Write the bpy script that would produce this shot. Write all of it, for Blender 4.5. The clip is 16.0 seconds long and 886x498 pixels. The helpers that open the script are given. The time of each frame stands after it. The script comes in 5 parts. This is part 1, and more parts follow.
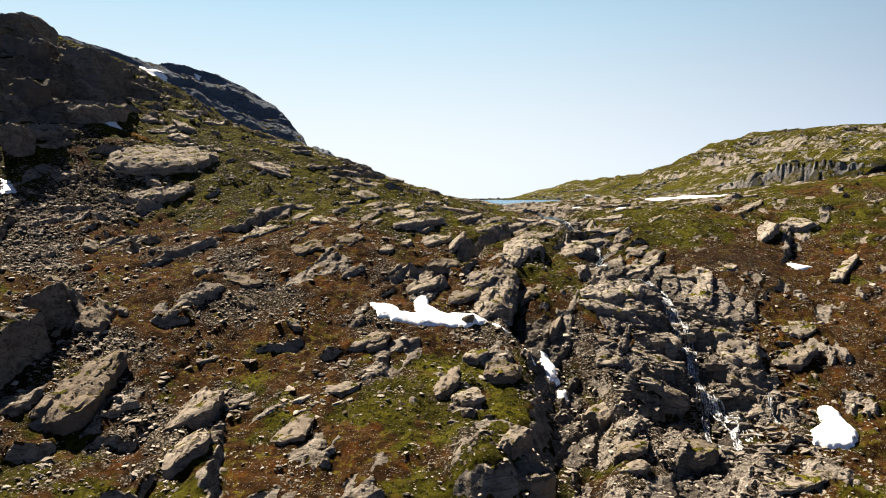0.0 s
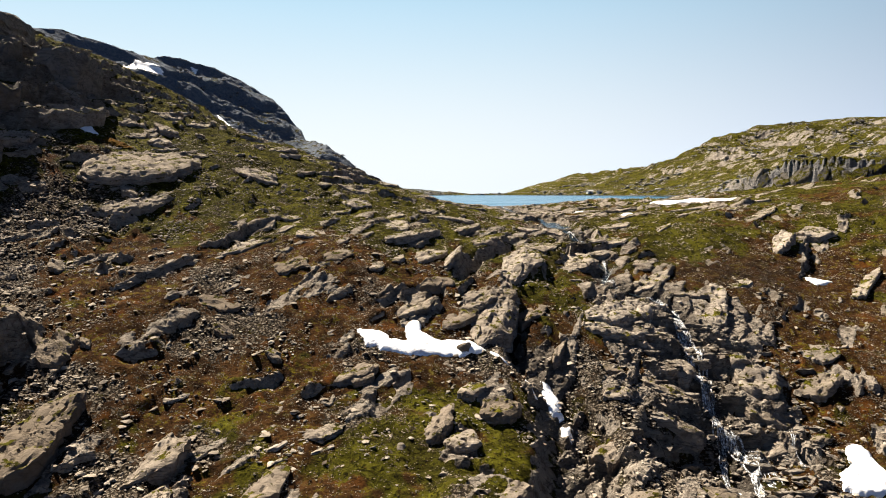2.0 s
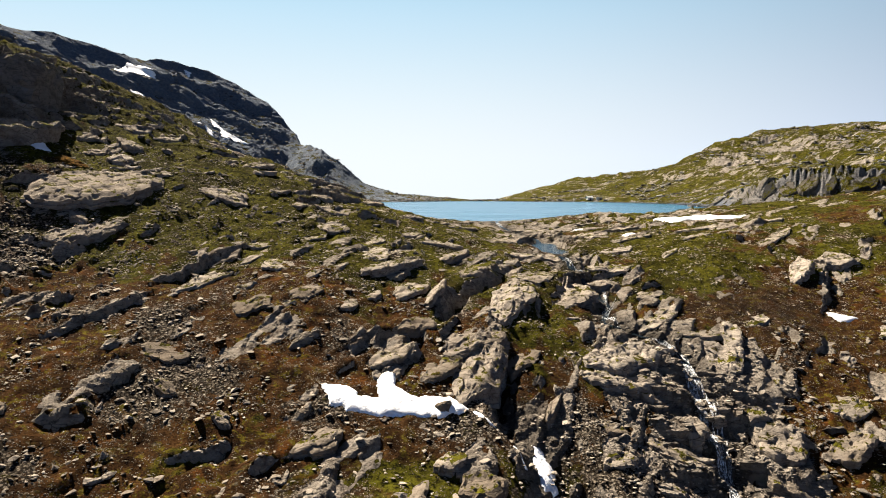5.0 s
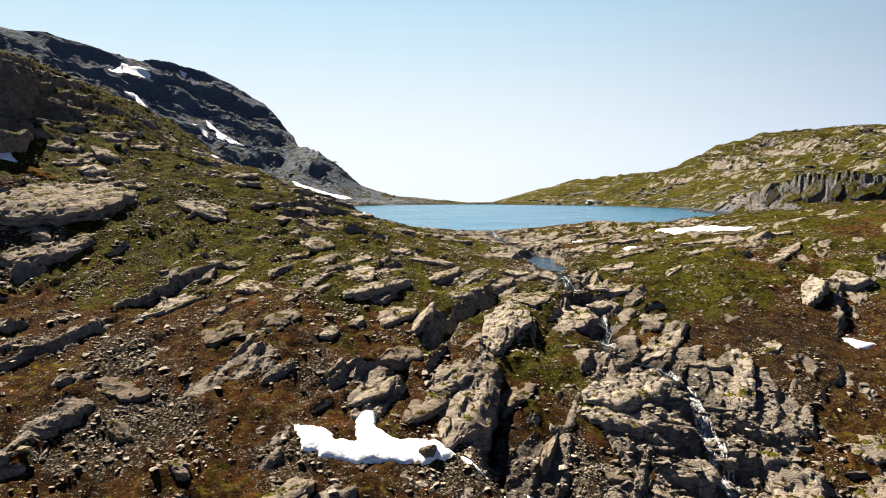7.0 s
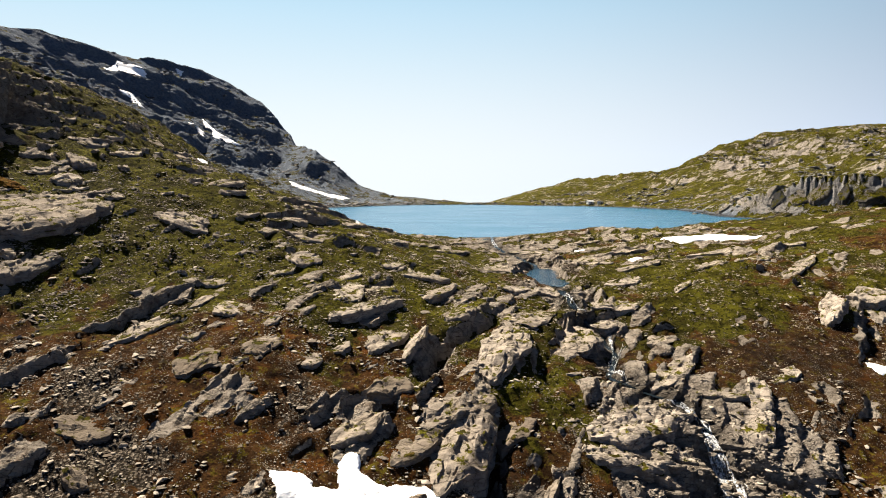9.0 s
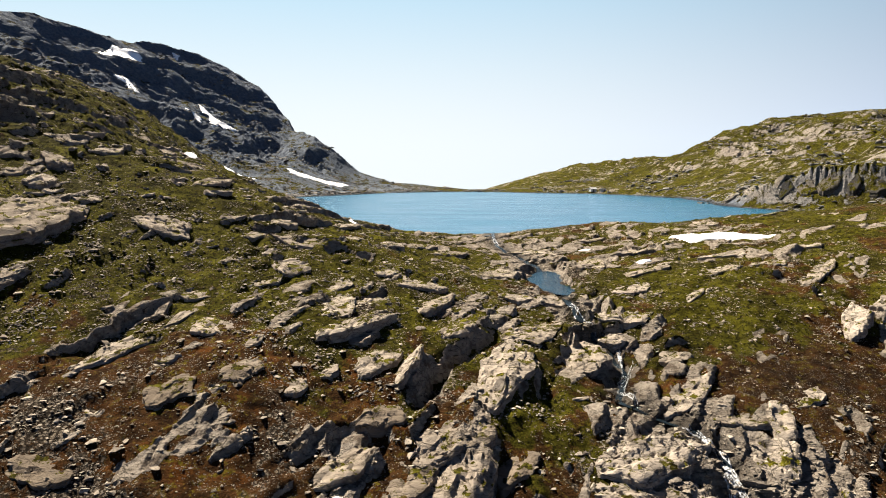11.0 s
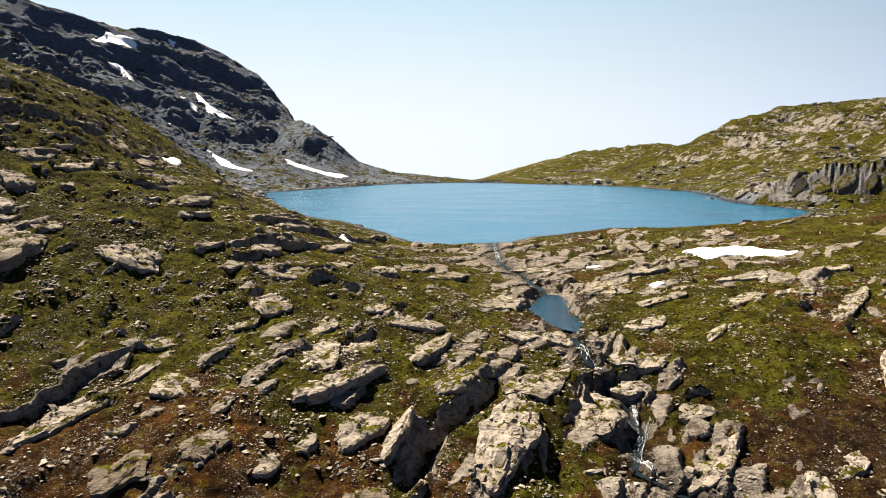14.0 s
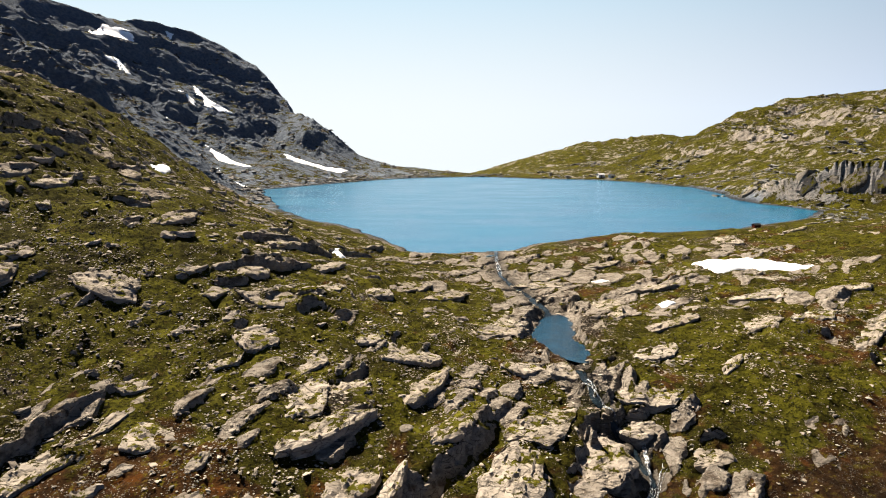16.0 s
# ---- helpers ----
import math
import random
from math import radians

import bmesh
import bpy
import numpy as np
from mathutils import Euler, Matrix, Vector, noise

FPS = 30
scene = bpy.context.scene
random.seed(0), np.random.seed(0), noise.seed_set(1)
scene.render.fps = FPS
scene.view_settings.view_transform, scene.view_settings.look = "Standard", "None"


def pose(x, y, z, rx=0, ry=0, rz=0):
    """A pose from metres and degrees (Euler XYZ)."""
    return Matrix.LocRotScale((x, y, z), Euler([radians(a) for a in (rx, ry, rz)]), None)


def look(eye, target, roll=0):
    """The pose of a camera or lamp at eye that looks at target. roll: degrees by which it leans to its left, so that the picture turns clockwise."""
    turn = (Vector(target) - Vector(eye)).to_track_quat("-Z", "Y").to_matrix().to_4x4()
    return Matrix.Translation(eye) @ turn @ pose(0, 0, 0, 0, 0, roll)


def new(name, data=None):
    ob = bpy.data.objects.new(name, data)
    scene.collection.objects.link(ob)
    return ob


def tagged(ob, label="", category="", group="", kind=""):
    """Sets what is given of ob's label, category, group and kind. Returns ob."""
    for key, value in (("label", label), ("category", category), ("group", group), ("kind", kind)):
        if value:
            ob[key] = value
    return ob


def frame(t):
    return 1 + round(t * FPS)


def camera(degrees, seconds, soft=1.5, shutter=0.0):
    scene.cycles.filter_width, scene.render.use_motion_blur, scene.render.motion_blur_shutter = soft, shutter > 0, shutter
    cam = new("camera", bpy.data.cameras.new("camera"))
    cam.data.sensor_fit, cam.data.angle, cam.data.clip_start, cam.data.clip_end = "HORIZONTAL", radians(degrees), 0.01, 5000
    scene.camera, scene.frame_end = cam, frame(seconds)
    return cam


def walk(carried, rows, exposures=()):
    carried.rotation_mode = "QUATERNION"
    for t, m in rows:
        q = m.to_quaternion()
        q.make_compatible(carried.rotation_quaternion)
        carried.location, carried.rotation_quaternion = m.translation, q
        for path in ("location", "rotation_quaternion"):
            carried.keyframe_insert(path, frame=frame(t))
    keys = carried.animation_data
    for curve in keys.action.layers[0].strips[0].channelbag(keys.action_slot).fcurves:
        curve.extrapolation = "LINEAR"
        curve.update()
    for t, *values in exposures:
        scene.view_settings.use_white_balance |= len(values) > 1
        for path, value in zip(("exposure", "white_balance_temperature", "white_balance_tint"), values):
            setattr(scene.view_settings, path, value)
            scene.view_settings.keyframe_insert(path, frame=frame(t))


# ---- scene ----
cam = camera(65.3, 16.0, 1.0)
METRES, EYE, TILT, LEAN, TURN = 80.0, 3.01, -4.282, 0.0, 0.0
ROWS = [
    (0.0, 0.0, 0.0, 0.0, 0.0, 0.0, -0.0),
    (0.5, 0.0028, 0.0288, 0.0153, 0.03, -0.41, 0.04),
    (1.0, 0.0064, 0.0605, 0.0319, 0.06, -0.69, 0.07),
    (1.5, 0.0108, 0.0896, 0.0467, 0.09, -0.73, 0.11),
    (2.0, 0.016, 0.1216, 0.0609, 0.11, -0.71, 0.11),
    (2.5, 0.0224, 0.1512, 0.074, 0.12, -0.69, 0.11),
    (3.0, 0.0289, 0.1831, 0.0868, 0.11, -0.66, 0.12),
    (3.5, 0.0351, 0.212, 0.0981, 0.12, -0.65, 0.11),
    (4.0, 0.0421, 0.243, 0.1098, 0.12, -0.63, 0.1),
    (6.5, 0.0739, 0.3826, 0.164, 0.08, -0.58, -0.03),
    (7.0, 0.0789, 0.4108, 0.1751, 0.07, -0.58, -0.06),
    (7.5, 0.0828, 0.4366, 0.1848, 0.06, -0.59, -0.07),
    (8.0, 0.0862, 0.4644, 0.1955, 0.05, -0.64, -0.09),
    (8.5, 0.0885, 0.4899, 0.2052, 0.05, -0.7, -0.09),
    (9.0, 0.0911, 0.5177, 0.2171, 0.06, -0.79, -0.12),
    (11.5, 0.1016, 0.6521, 0.2856, 0.19, -2.51, -0.09),
    (12.0, 0.1037, 0.6793, 0.3019, 0.22, -2.75, -0.08),
    (12.5, 0.1059, 0.7045, 0.3172, 0.25, -2.92, -0.09),
    (13.0, 0.1086, 0.7314, 0.3349, 0.29, -3.13, -0.08),
    (13.5, 0.1113, 0.7558, 0.3518, 0.33, -3.31, -0.1),
    (14.0, 0.1132, 0.7832, 0.3698, 0.37, -3.54, -0.13),
    (14.5, 0.1157, 0.8073, 0.3864, 0.42, -3.73, -0.11),
    (15.0, 0.1176, 0.8332, 0.4052, 0.47, -3.97, -0.09),
    (15.5, 0.1193, 0.8579, 0.4216, 0.49, -4.21, -0.07),
    (16.0, 0.122, 0.8833, 0.44, 0.53, -4.46, -0.04),
]
walk(cam, [(t, pose(0, 0, EYE, TILT, LEAN, TURN) @ pose(METRES * x, METRES * y, METRES * z, 90 + pitch, roll, yaw)) for t, x, y, z, yaw, pitch, roll in ROWS])

# ---- world, sun, exposure ----
SUN_AZ, SUN_EL = -38.0, 45.5   # degrees: bearing from straight ahead (minus: to the left), height
sun_dir = Vector((math.sin(radians(SUN_AZ)) * math.cos(radians(SUN_EL)), math.cos(radians(SUN_AZ)) * math.cos(radians(SUN_EL)), math.sin(radians(SUN_EL))))
world = bpy.data.worlds.new("sky")
scene.world = world
world.use_nodes = True
wn, wl = world.node_tree.nodes, world.node_tree.links
sky = wn.new("ShaderNodeTexSky")
sky.sky_type = "NISHITA"
sky.sun_disc = False
sky.sun_elevation = radians(SUN_EL)
sky.sun_rotation = radians(SUN_AZ)
sky.altitude, sky.air_density, sky.dust_density, sky.ozone_density = 2500.0, 0.18, 0.10, 1.0
coord = wn.new("ShaderNodeTexCoord")
split = wn.new("ShaderNodeSeparateXYZ")
lift = wn.new("ShaderNodeMath")
lift.operation = "MAXIMUM"
lift.inputs[1].default_value = 0.045   # the haze of the horizon goes on below it
join = wn.new("ShaderNodeCombineXYZ")
wl.new(coord.outputs["Generated"], split.inputs[0])
wl.new(split.outputs["X"], join.inputs["X"])
wl.new(split.outputs["Y"], join.inputs["Y"])
wl.new(split.outputs["Z"], lift.inputs[0])
wl.new(lift.outputs[0], join.inputs["Z"])
wl.new(join.outputs[0], sky.inputs["Vector"])
haze = wn.new("ShaderNodeMapRange")   # pale haze low over the horizon, thicker towards the sun
haze.interpolation_type = "SMOOTHSTEP"
for k, v in enumerate((0.0, 0.22, 0.62, 1.0, 0.0)):
    haze.inputs[k].default_value = v
wl.new(split.outputs["Z"], haze.inputs[0])
toward = wn.new("ShaderNodeVectorMath")
toward.operation = "DOT_PRODUCT"
toward.inputs[1].default_value = Vector((sun_dir.x, sun_dir.y, 0)).normalized()
wl.new(coord.outputs["Generated"], toward.inputs[0])
glow = wn.new("ShaderNodeMapRange")
glow.interpolation_type = "SMOOTHSTEP"
for k, v in enumerate((0.0, -0.45, 0.95, 0.0, 1.0)):
    glow.inputs[k].default_value = v
wl.new(toward.outputs["Value"], glow.inputs[0])
both = wn.new("ShaderNodeMath")
both.operation = "MULTIPLY"
wl.new(haze.outputs[0], both.inputs[0])
wl.new(glow.outputs[0], both.inputs[1])
veil = wn.new("ShaderNodeMix")
veil.data_type = "RGBA"
height = wn.new("ShaderNodeMapRange")   # white at the horizon, pale blue above
height.interpolation_type = "SMOOTHSTEP"
for k, v in enumerate((0.0, 0.02, 0.34, 0.0, 1.0)):
    height.inputs[k].default_value = v
wl.new(split.outputs["Z"], height.inputs[0])
tint = wn.new("ShaderNodeMix")
tint.data_type = "RGBA"
tint.inputs["A"].default_value = (4.5, 4.8, 4.9, 1.0)
tint.inputs["B"].default_value = (2.3, 3.62, 4.55, 1.0)
wl.new(height.outputs[0], tint.inputs["Factor"])
wl.new(tint.outputs["Result"], veil.inputs["B"])
wl.new(both.outputs[0], veil.inputs["Factor"])
wl.new(sky.outputs[0], veil.inputs["A"])
wl.new(veil.outputs["Result"], wn["Background"].inputs["Color"])
wn["Background"].inputs["Strength"].default_value = 0.05
sun = new("sun", bpy.data.lights.new("sun", "SUN"))
sun.data.energy, sun.data.angle, sun.data.color = 5.0, radians(0.53), (1.0, 0.895, 0.75)
sun.matrix_world = look(sun_dir * 600, (0, 0, 0))
scene.view_settings.exposure = 2.07

# ---- materials ----
class Nodes:
    """A short hand for node materials."""

    def __init__(self, name, roughness=0.85):
        self.mat = bpy.data.materials.new(name)
        self.mat.use_nodes = True
        self.tree = self.mat.node_tree
        self.bsdf = self.tree.nodes["Principled BSDF"]
        self.bsdf.inputs["Roughness"].default_value = roughness
        if roughness > 0.7:
            self.bsdf.inputs["Specular IOR Level"].default_value = 0.01
        self.coord = self.add("ShaderNodeNewGeometry").outputs["Position"]

    def add(self, kind):
        return self.tree.nodes.new(kind)

    def put(self, value, socket):
        if isinstance(value, (int, float)):
            socket.default_value = value
        elif isinstance(value, tuple):
            socket.default_value = (*value, 1.0)[:len(socket.default_value)]
        else:
            self.tree.links.new(value, socket)

    def noise(self, scale, detail=4.0, rough=0.55, warp=0.0, vector=None, colour=False):
        n = self.add("ShaderNodeTexNoise")
        n.inputs["Scale"].default_value, n.inputs["Detail"].default_value, n.inputs["Roughness"].default_value = scale, detail, rough
        n.inputs["Distortion"].default_value = warp
        self.put(vector or self.coord, n.inputs["Vector"])
        return n.outputs["Color" if colour else "Fac"]

    def voronoi(self, scale, feature="F1", vector=None, out="Distance"):
        n = self.add("ShaderNodeTexVoronoi")
        n.feature = feature
        n.inputs["Scale"].default_value = scale
        self.put(vector or self.coord, n.inputs["Vector"])
        return n.outputs[out]

    def stretch(self, size, turn=(0, 0, 0)):
        n = self.add("ShaderNodeMapping")
        n.inputs["Scale"].default_value, n.inputs["Rotation"].default_value = size, [radians(a) for a in turn]
        self.put(self.coord, n.inputs["Vector"])
        return n.outputs[0]

    def ramp(self, value, a, b, lo=0.0, hi=1.0):
        n = self.add("ShaderNodeMapRange")
        n.interpolation_type = "SMOOTHSTEP"
        for i, v in enumerate((value, a, b, lo, hi)):
            self.put(v, n.inputs[i])
        return n.outputs[0]

    def math(self, op, a, b=0.0):
        n = self.add("ShaderNodeMath")
        n.operation = op
        self.put(a, n.inputs[0])
        self.put(b, n.inputs[1])
        return n.outputs[0]

    def mix(self, f, a, b):
        n = self.add("ShaderNodeMix")
        n.data_type = "RGBA"
        self.put(f, n.inputs["Factor"])
        self.put(a, n.inputs["A"])
        self.put(b, n.inputs["B"])
        return n.outputs["Result"]

    def attribute(self, name):
        n = self.add("ShaderNodeAttribute")
        n.attribute_name = name
        return n.outputs["Fac"]

    def random(self):
        return self.add("ShaderNodeObjectInfo").outputs["Random"]

    def island(self):
        return self.add("ShaderNodeNewGeometry").outputs["Random Per Island"]

    def up(self):
        n = self.add("ShaderNodeSeparateXYZ")
        self.put(self.add("ShaderNodeNewGeometry").outputs["Normal"], n.inputs[0])
        return n.outputs["Z"]

    def bump(self, height, distance, strength=1.0, below=None):
        n = self.add("ShaderNodeBump")
        n.inputs["Strength"].default_value, n.inputs["Distance"].default_value = strength, distance
        self.put(height, n.inputs["Height"])
        if below is not None:
            self.put(below, n.inputs["Normal"])
        return n.outputs[0]

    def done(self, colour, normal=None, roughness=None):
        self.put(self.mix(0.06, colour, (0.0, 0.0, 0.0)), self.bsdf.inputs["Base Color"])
        if normal is not None:
            self.put(normal, self.bsdf.inputs["Normal"])
        if roughness is not None:
            self.put(roughness, self.bsdf.inputs["Roughness"])
        return self.mat


def rock_colours(n):
    """Lichen-grown grey gneiss: colour, and height for the bump."""
    band = n.noise(1.0, 5, 0.6, 0.6, n.stretch((0.35, 0.8, 1.1), (10, 12, 52)))
    grain = n.noise(3.2, 6, 0.7)
    blotch = n.noise(0.45, 4, 0.6)
    c = n.mix(n.ramp(band, 0.25, 0.75), (0.195, 0.165, 0.133), (0.350, 0.302, 0.248))
    c = n.mix(n.ramp(blotch, 0.50, 0.68, 0, 0.8), c, (0.090, 0.066, 0.047))
    c = n.mix(n.ramp(grain, 0.53, 0.72, 0, 0.55), c, (0.038, 0.034, 0.030))
    c = n.mix(n.ramp(n.noise(1.6, 3, 0.6), 0.56, 0.70, 0, 0.5), c, (0.36, 0.318, 0.265))
    crack = n.voronoi(0.38, "DISTANCE_TO_EDGE", n.stretch((0.45, 1.0, 2.0), (25, 10, 25)))
    line = n.ramp(n.math("ADD", crack, n.math("MULTIPLY", n.math("SUBTRACT", grain, 0.5), 0.12)), 0.0, 0.035)
    split = n.voronoi(1.25, "DISTANCE_TO_EDGE", n.stretch((0.5, 1.0, 1.8), (15, 20, 30)))
    hair = n.ramp(n.math("ADD", split, n.math("MULTIPLY", n.math("SUBTRACT", band, 0.5), 0.25)), 0.0, 0.07)
    c = n.mix(n.ramp(n.math("ADD", line, n.ramp(blotch, 0.45, 0.6)), 0, 1, 0.3, 1.0), (0.016, 0.014, 0.012), c)
    c = n.mix(n.ramp(n.math("ADD", hair, n.ramp(band, 0.42, 0.55)), 0, 1, 0.5, 1.0), (0.03, 0.025, 0.02), c)
    line = n.math("ADD", line, n.math("MULTIPLY", hair, 0.6))
    height = n.math("ADD", n.math("MULTIPLY", grain, 0.45), n.math("ADD", n.math("MULTIPLY", band, 0.6), n.math("MULTIPLY", line, 0.25)))
    return c, height


def heath_colours(n):
    """Moss and grass in yellow to dark green, with small turf shadows in the colour."""
    mid, tuft = n.noise(0.4, 5, 0.62), n.noise(1.5, 5, 0.68, 0.4)
    c = n.mix(n.ramp(mid, 0.35, 0.65), (0.024, 0.022, 0.0028), (0.073, 0.067, 0.007))
    c = n.mix(n.ramp(n.noise(0.16, 4, 0.6), 0.52, 0.66, 0, 0.7), c, (0.104, 0.096, 0.009))
    c = n.mix(n.ramp(n.noise(0.7, 4, 0.65), 0.56, 0.70, 0, 0.7), c, (0.050, 0.027, 0.009))
    c = n.mix(n.ramp(n.noise(0.09, 5, 0.65), 0.48, 0.62, 0, 0.75), c, (0.020, 0.017, 0.004))
    c = n.mix(n.ramp(n.noise(4.5, 3, 0.7), 0.55, 0.68, 0, 0.6), c, (0.098, 0.092, 0.012))
    # near-black specks paint the small shadows of the turf
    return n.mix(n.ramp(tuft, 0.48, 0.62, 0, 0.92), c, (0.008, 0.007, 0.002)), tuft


def make_ground_material():
    n = Nodes("mountain_ground", 0.92)
    rock_c, rock_h = rock_colours(n)
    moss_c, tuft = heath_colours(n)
    mid, fine = n.noise(0.4, 5, 0.62), n.noise(3.5, 5, 0.7)
    earth_c = n.mix(n.ramp(mid, 0.35, 0.65), (0.020, 0.0098, 0.0042), (0.066, 0.031, 0.0105))
    earth_c = n.mix(n.ramp(n.noise(0.22, 4, 0.6), 0.55, 0.70, 0, 0.85), earth_c, (0.092, 0.033, 0.007))
    earth_c = n.mix(n.ramp(n.noise(0.8, 5, 0.7), 0.53, 0.64, 0, 0.85), earth_c, (0.105, 0.085, 0.008))
    # the same turf shadows, painted into the brown heath
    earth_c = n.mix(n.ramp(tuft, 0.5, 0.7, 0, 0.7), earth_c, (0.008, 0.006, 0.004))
    pebble, pebble_d = n.voronoi(2.3, "F1", None, "Color"), n.voronoi(2.3, "F1")
    stone_c = n.mix(n.ramp(fine, 0.35, 0.7), (0.075, 0.058, 0.043), (0.165, 0.132, 0.10))
    stone_c = n.mix(n.ramp(pebble, 0.40, 0.75, 0, 0.7), stone_c, (0.27, 0.225, 0.172))
    # gaps between pebbles go near-black, shade painted in
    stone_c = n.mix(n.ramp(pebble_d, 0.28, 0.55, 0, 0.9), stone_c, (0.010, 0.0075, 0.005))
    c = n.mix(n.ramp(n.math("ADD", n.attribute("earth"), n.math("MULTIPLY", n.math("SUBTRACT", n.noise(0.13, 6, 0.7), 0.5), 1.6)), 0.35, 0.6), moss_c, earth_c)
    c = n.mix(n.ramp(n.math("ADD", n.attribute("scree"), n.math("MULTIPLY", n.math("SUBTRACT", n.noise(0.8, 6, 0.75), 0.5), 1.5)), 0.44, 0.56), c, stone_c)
    # small stones lying in the turf
    chip, chip_tone = n.voronoi(4.2, "F1"), n.voronoi(4.2, "F1", None, "Color")
    tone = n.add("ShaderNodeSeparateColor")
    n.put(chip_tone, tone.inputs[0])
    many = n.math("ADD", tone.outputs[0], n.math("MULTIPLY", n.math("SUBTRACT", n.noise(0.3, 5, 0.75), 0.5), 3.2))
    many = n.math("ADD", many, n.math("MULTIPLY", n.attribute("earth"), 0.35))
    chips = n.math("MULTIPLY", n.ramp(many, 1.0, 1.1), n.ramp(n.math("ADD", chip, n.math("MULTIPLY", n.math("SUBTRACT", fine, 0.5), 0.5)), 0.30, 0.42, 1.0, 0.0))
    # a dark ring round each chip, its contact shadow put into the colour
    chip_shade = n.math("MULTIPLY", n.ramp(many, 1.0, 1.1), n.ramp(chip, 0.36, 0.60, 0.75, 0.0))
    c = n.mix(chip_shade, c, (0.010, 0.008, 0.005))
    c = n.mix(n.math("MULTIPLY", chips, 0.9), c, n.mix(tone.outputs[1], (0.10, 0.082, 0.062), (0.27, 0.228, 0.18)))
    grit = n.math("MULTIPLY", n.math("SUBTRACT", n.noise(0.6, 6, 0.75), 0.5), 0.8)
    coarse = n.math("MULTIPLY", n.math("SUBTRACT", n.noise(0.11, 7, 0.72, 0.4), 0.5), n.math("MULTIPLY", n.attribute("far"), 1.9))
    rocky = n.ramp(n.math("ADD", n.attribute("rock"), n.math("ADD", grit, coarse)), 0.42, 0.56)
    # far rock: blue-grey tone that puts distance haze and shade into the colour
    shade_haze_rock = n.mix(n.ramp(n.noise(0.35, 6, 0.7), 0.35, 0.65), (0.056, 0.080, 0.118), (0.130, 0.158, 0.196))
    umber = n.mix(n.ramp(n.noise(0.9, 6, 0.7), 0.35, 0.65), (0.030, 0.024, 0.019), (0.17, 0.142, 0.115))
    shade_haze_rock = n.mix(n.attribute("far"), umber, shade_haze_rock)
    rock_c = n.mix(n.math("MULTIPLY", n.attribute("dark"), 0.85), rock_c, shade_haze_rock)
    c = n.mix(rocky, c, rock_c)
    # wet ground; the mask also darkens the gully and one brown patch
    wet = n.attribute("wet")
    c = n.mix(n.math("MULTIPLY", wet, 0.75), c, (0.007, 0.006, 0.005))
    soft = n.math("ADD", n.math("MULTIPLY", chips, 0.12), n.math("ADD", n.math("MULTIPLY", tuft, 0.8), n.math("MULTIPLY", fine, 0.35)))
    n1 = n.bump(soft, 1.3, 1.0)
    normal = n.bump(n.math("MULTIPLY", rocky, rock_h), 0.4, 0.8, n1)
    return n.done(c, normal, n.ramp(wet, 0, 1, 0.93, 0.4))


ground_material = make_ground_material()


def make_water_material():
    n = Nodes("lake_water", 0.06)
    n.bsdf.inputs["IOR"].default_value = 1.33
    n.bsdf.inputs["Specular IOR Level"].default_value = 0.4
    wave = n.noise(0.9, 4, 0.6, 0.3, n.stretch((0.55, 1.0, 1.0), (0, 0, 10)))
    swell = n.noise(0.06, 3, 0.6, 0.3, n.stretch((0.4, 1.0, 1.0), (0, 0, 12)))
    c = n.mix(n.ramp(swell, 0.35, 0.65), (0.001, 0.060, 0.125), (0.002, 0.078, 0.145))
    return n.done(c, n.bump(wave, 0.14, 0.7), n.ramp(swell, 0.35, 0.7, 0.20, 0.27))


water_material = make_water_material()


def make_rock_material(name, moss_amount, dark, share=0.5):
    n = Nodes(name, 0.9)
    c, h = rock_colours(n)
    c = n.mix(n.ramp(n.random(), 0, 1, share - 0.5, share), c, dark)
    patch = n.math("ADD", n.noise(0.45, 6, 0.7), n.math("MULTIPLY", n.math("SUBTRACT", n.up(), 0.8), 0.5))
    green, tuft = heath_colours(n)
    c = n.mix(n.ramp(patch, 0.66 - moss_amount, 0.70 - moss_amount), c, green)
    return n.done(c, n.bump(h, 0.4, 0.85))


rock_material = make_rock_material("gneiss", 0.07, (0.165, 0.136, 0.105))
brown_rock_material = make_rock_material("brown_gneiss", 0.06, (0.115, 0.090, 0.066), 0.85)
loose_rock_material = make_rock_material("loose_rock", -0.22, (0.33, 0.275, 0.21))
wet_rock_material = make_rock_material("wet_dark_rock", -0.14, (0.035, 0.032, 0.029), 0.75)
crag_material = make_rock_material("crag_rock", 0.16, (0.080, 0.073, 0.066), 0.85)
# darkest rock copy: shade of the cliff face put into its colour
cliff_material = make_rock_material("cliff_rock", 0.30, (0.034, 0.033, 0.033), 1.1)


def make_orange_moss():
    n = Nodes("orange_moss", 0.95)
    c = n.mix(n.ramp(n.noise(1.2, 5, 0.7), 0.35, 0.65), (0.050, 0.026, 0.006), (0.145, 0.070, 0.010))
    c = n.mix(n.ramp(n.noise(0.7, 4, 0.7), 0.55, 0.65), c, (0.060, 0.055, 0.007))
    return n.done(c, n.bump(n.noise(4.0, 5, 0.7), 0.3, 1.0))


def make_stone_material(name="loose_stone", dull=(0.125, 0.104, 0.084), pale=(0.36, 0.31, 0.25)):
    n = Nodes(name, 0.9)
    c = n.mix(n.ramp(n.island(), 0.0, 1.0), dull, pale)
    c = n.mix(n.ramp(n.noise(4.0, 4, 0.7), 0.5, 0.7, 0, 0.6), c, (0.035, 0.031, 0.026))
    c = n.mix(n.ramp(n.noise(0.12, 3, 0.6), 0.5, 0.65, 0, 0.4), c, (0.070, 0.047, 0.028))
    return n.done(c, n.bump(n.noise(5.0, 5, 0.7), 0.12, 0.8))


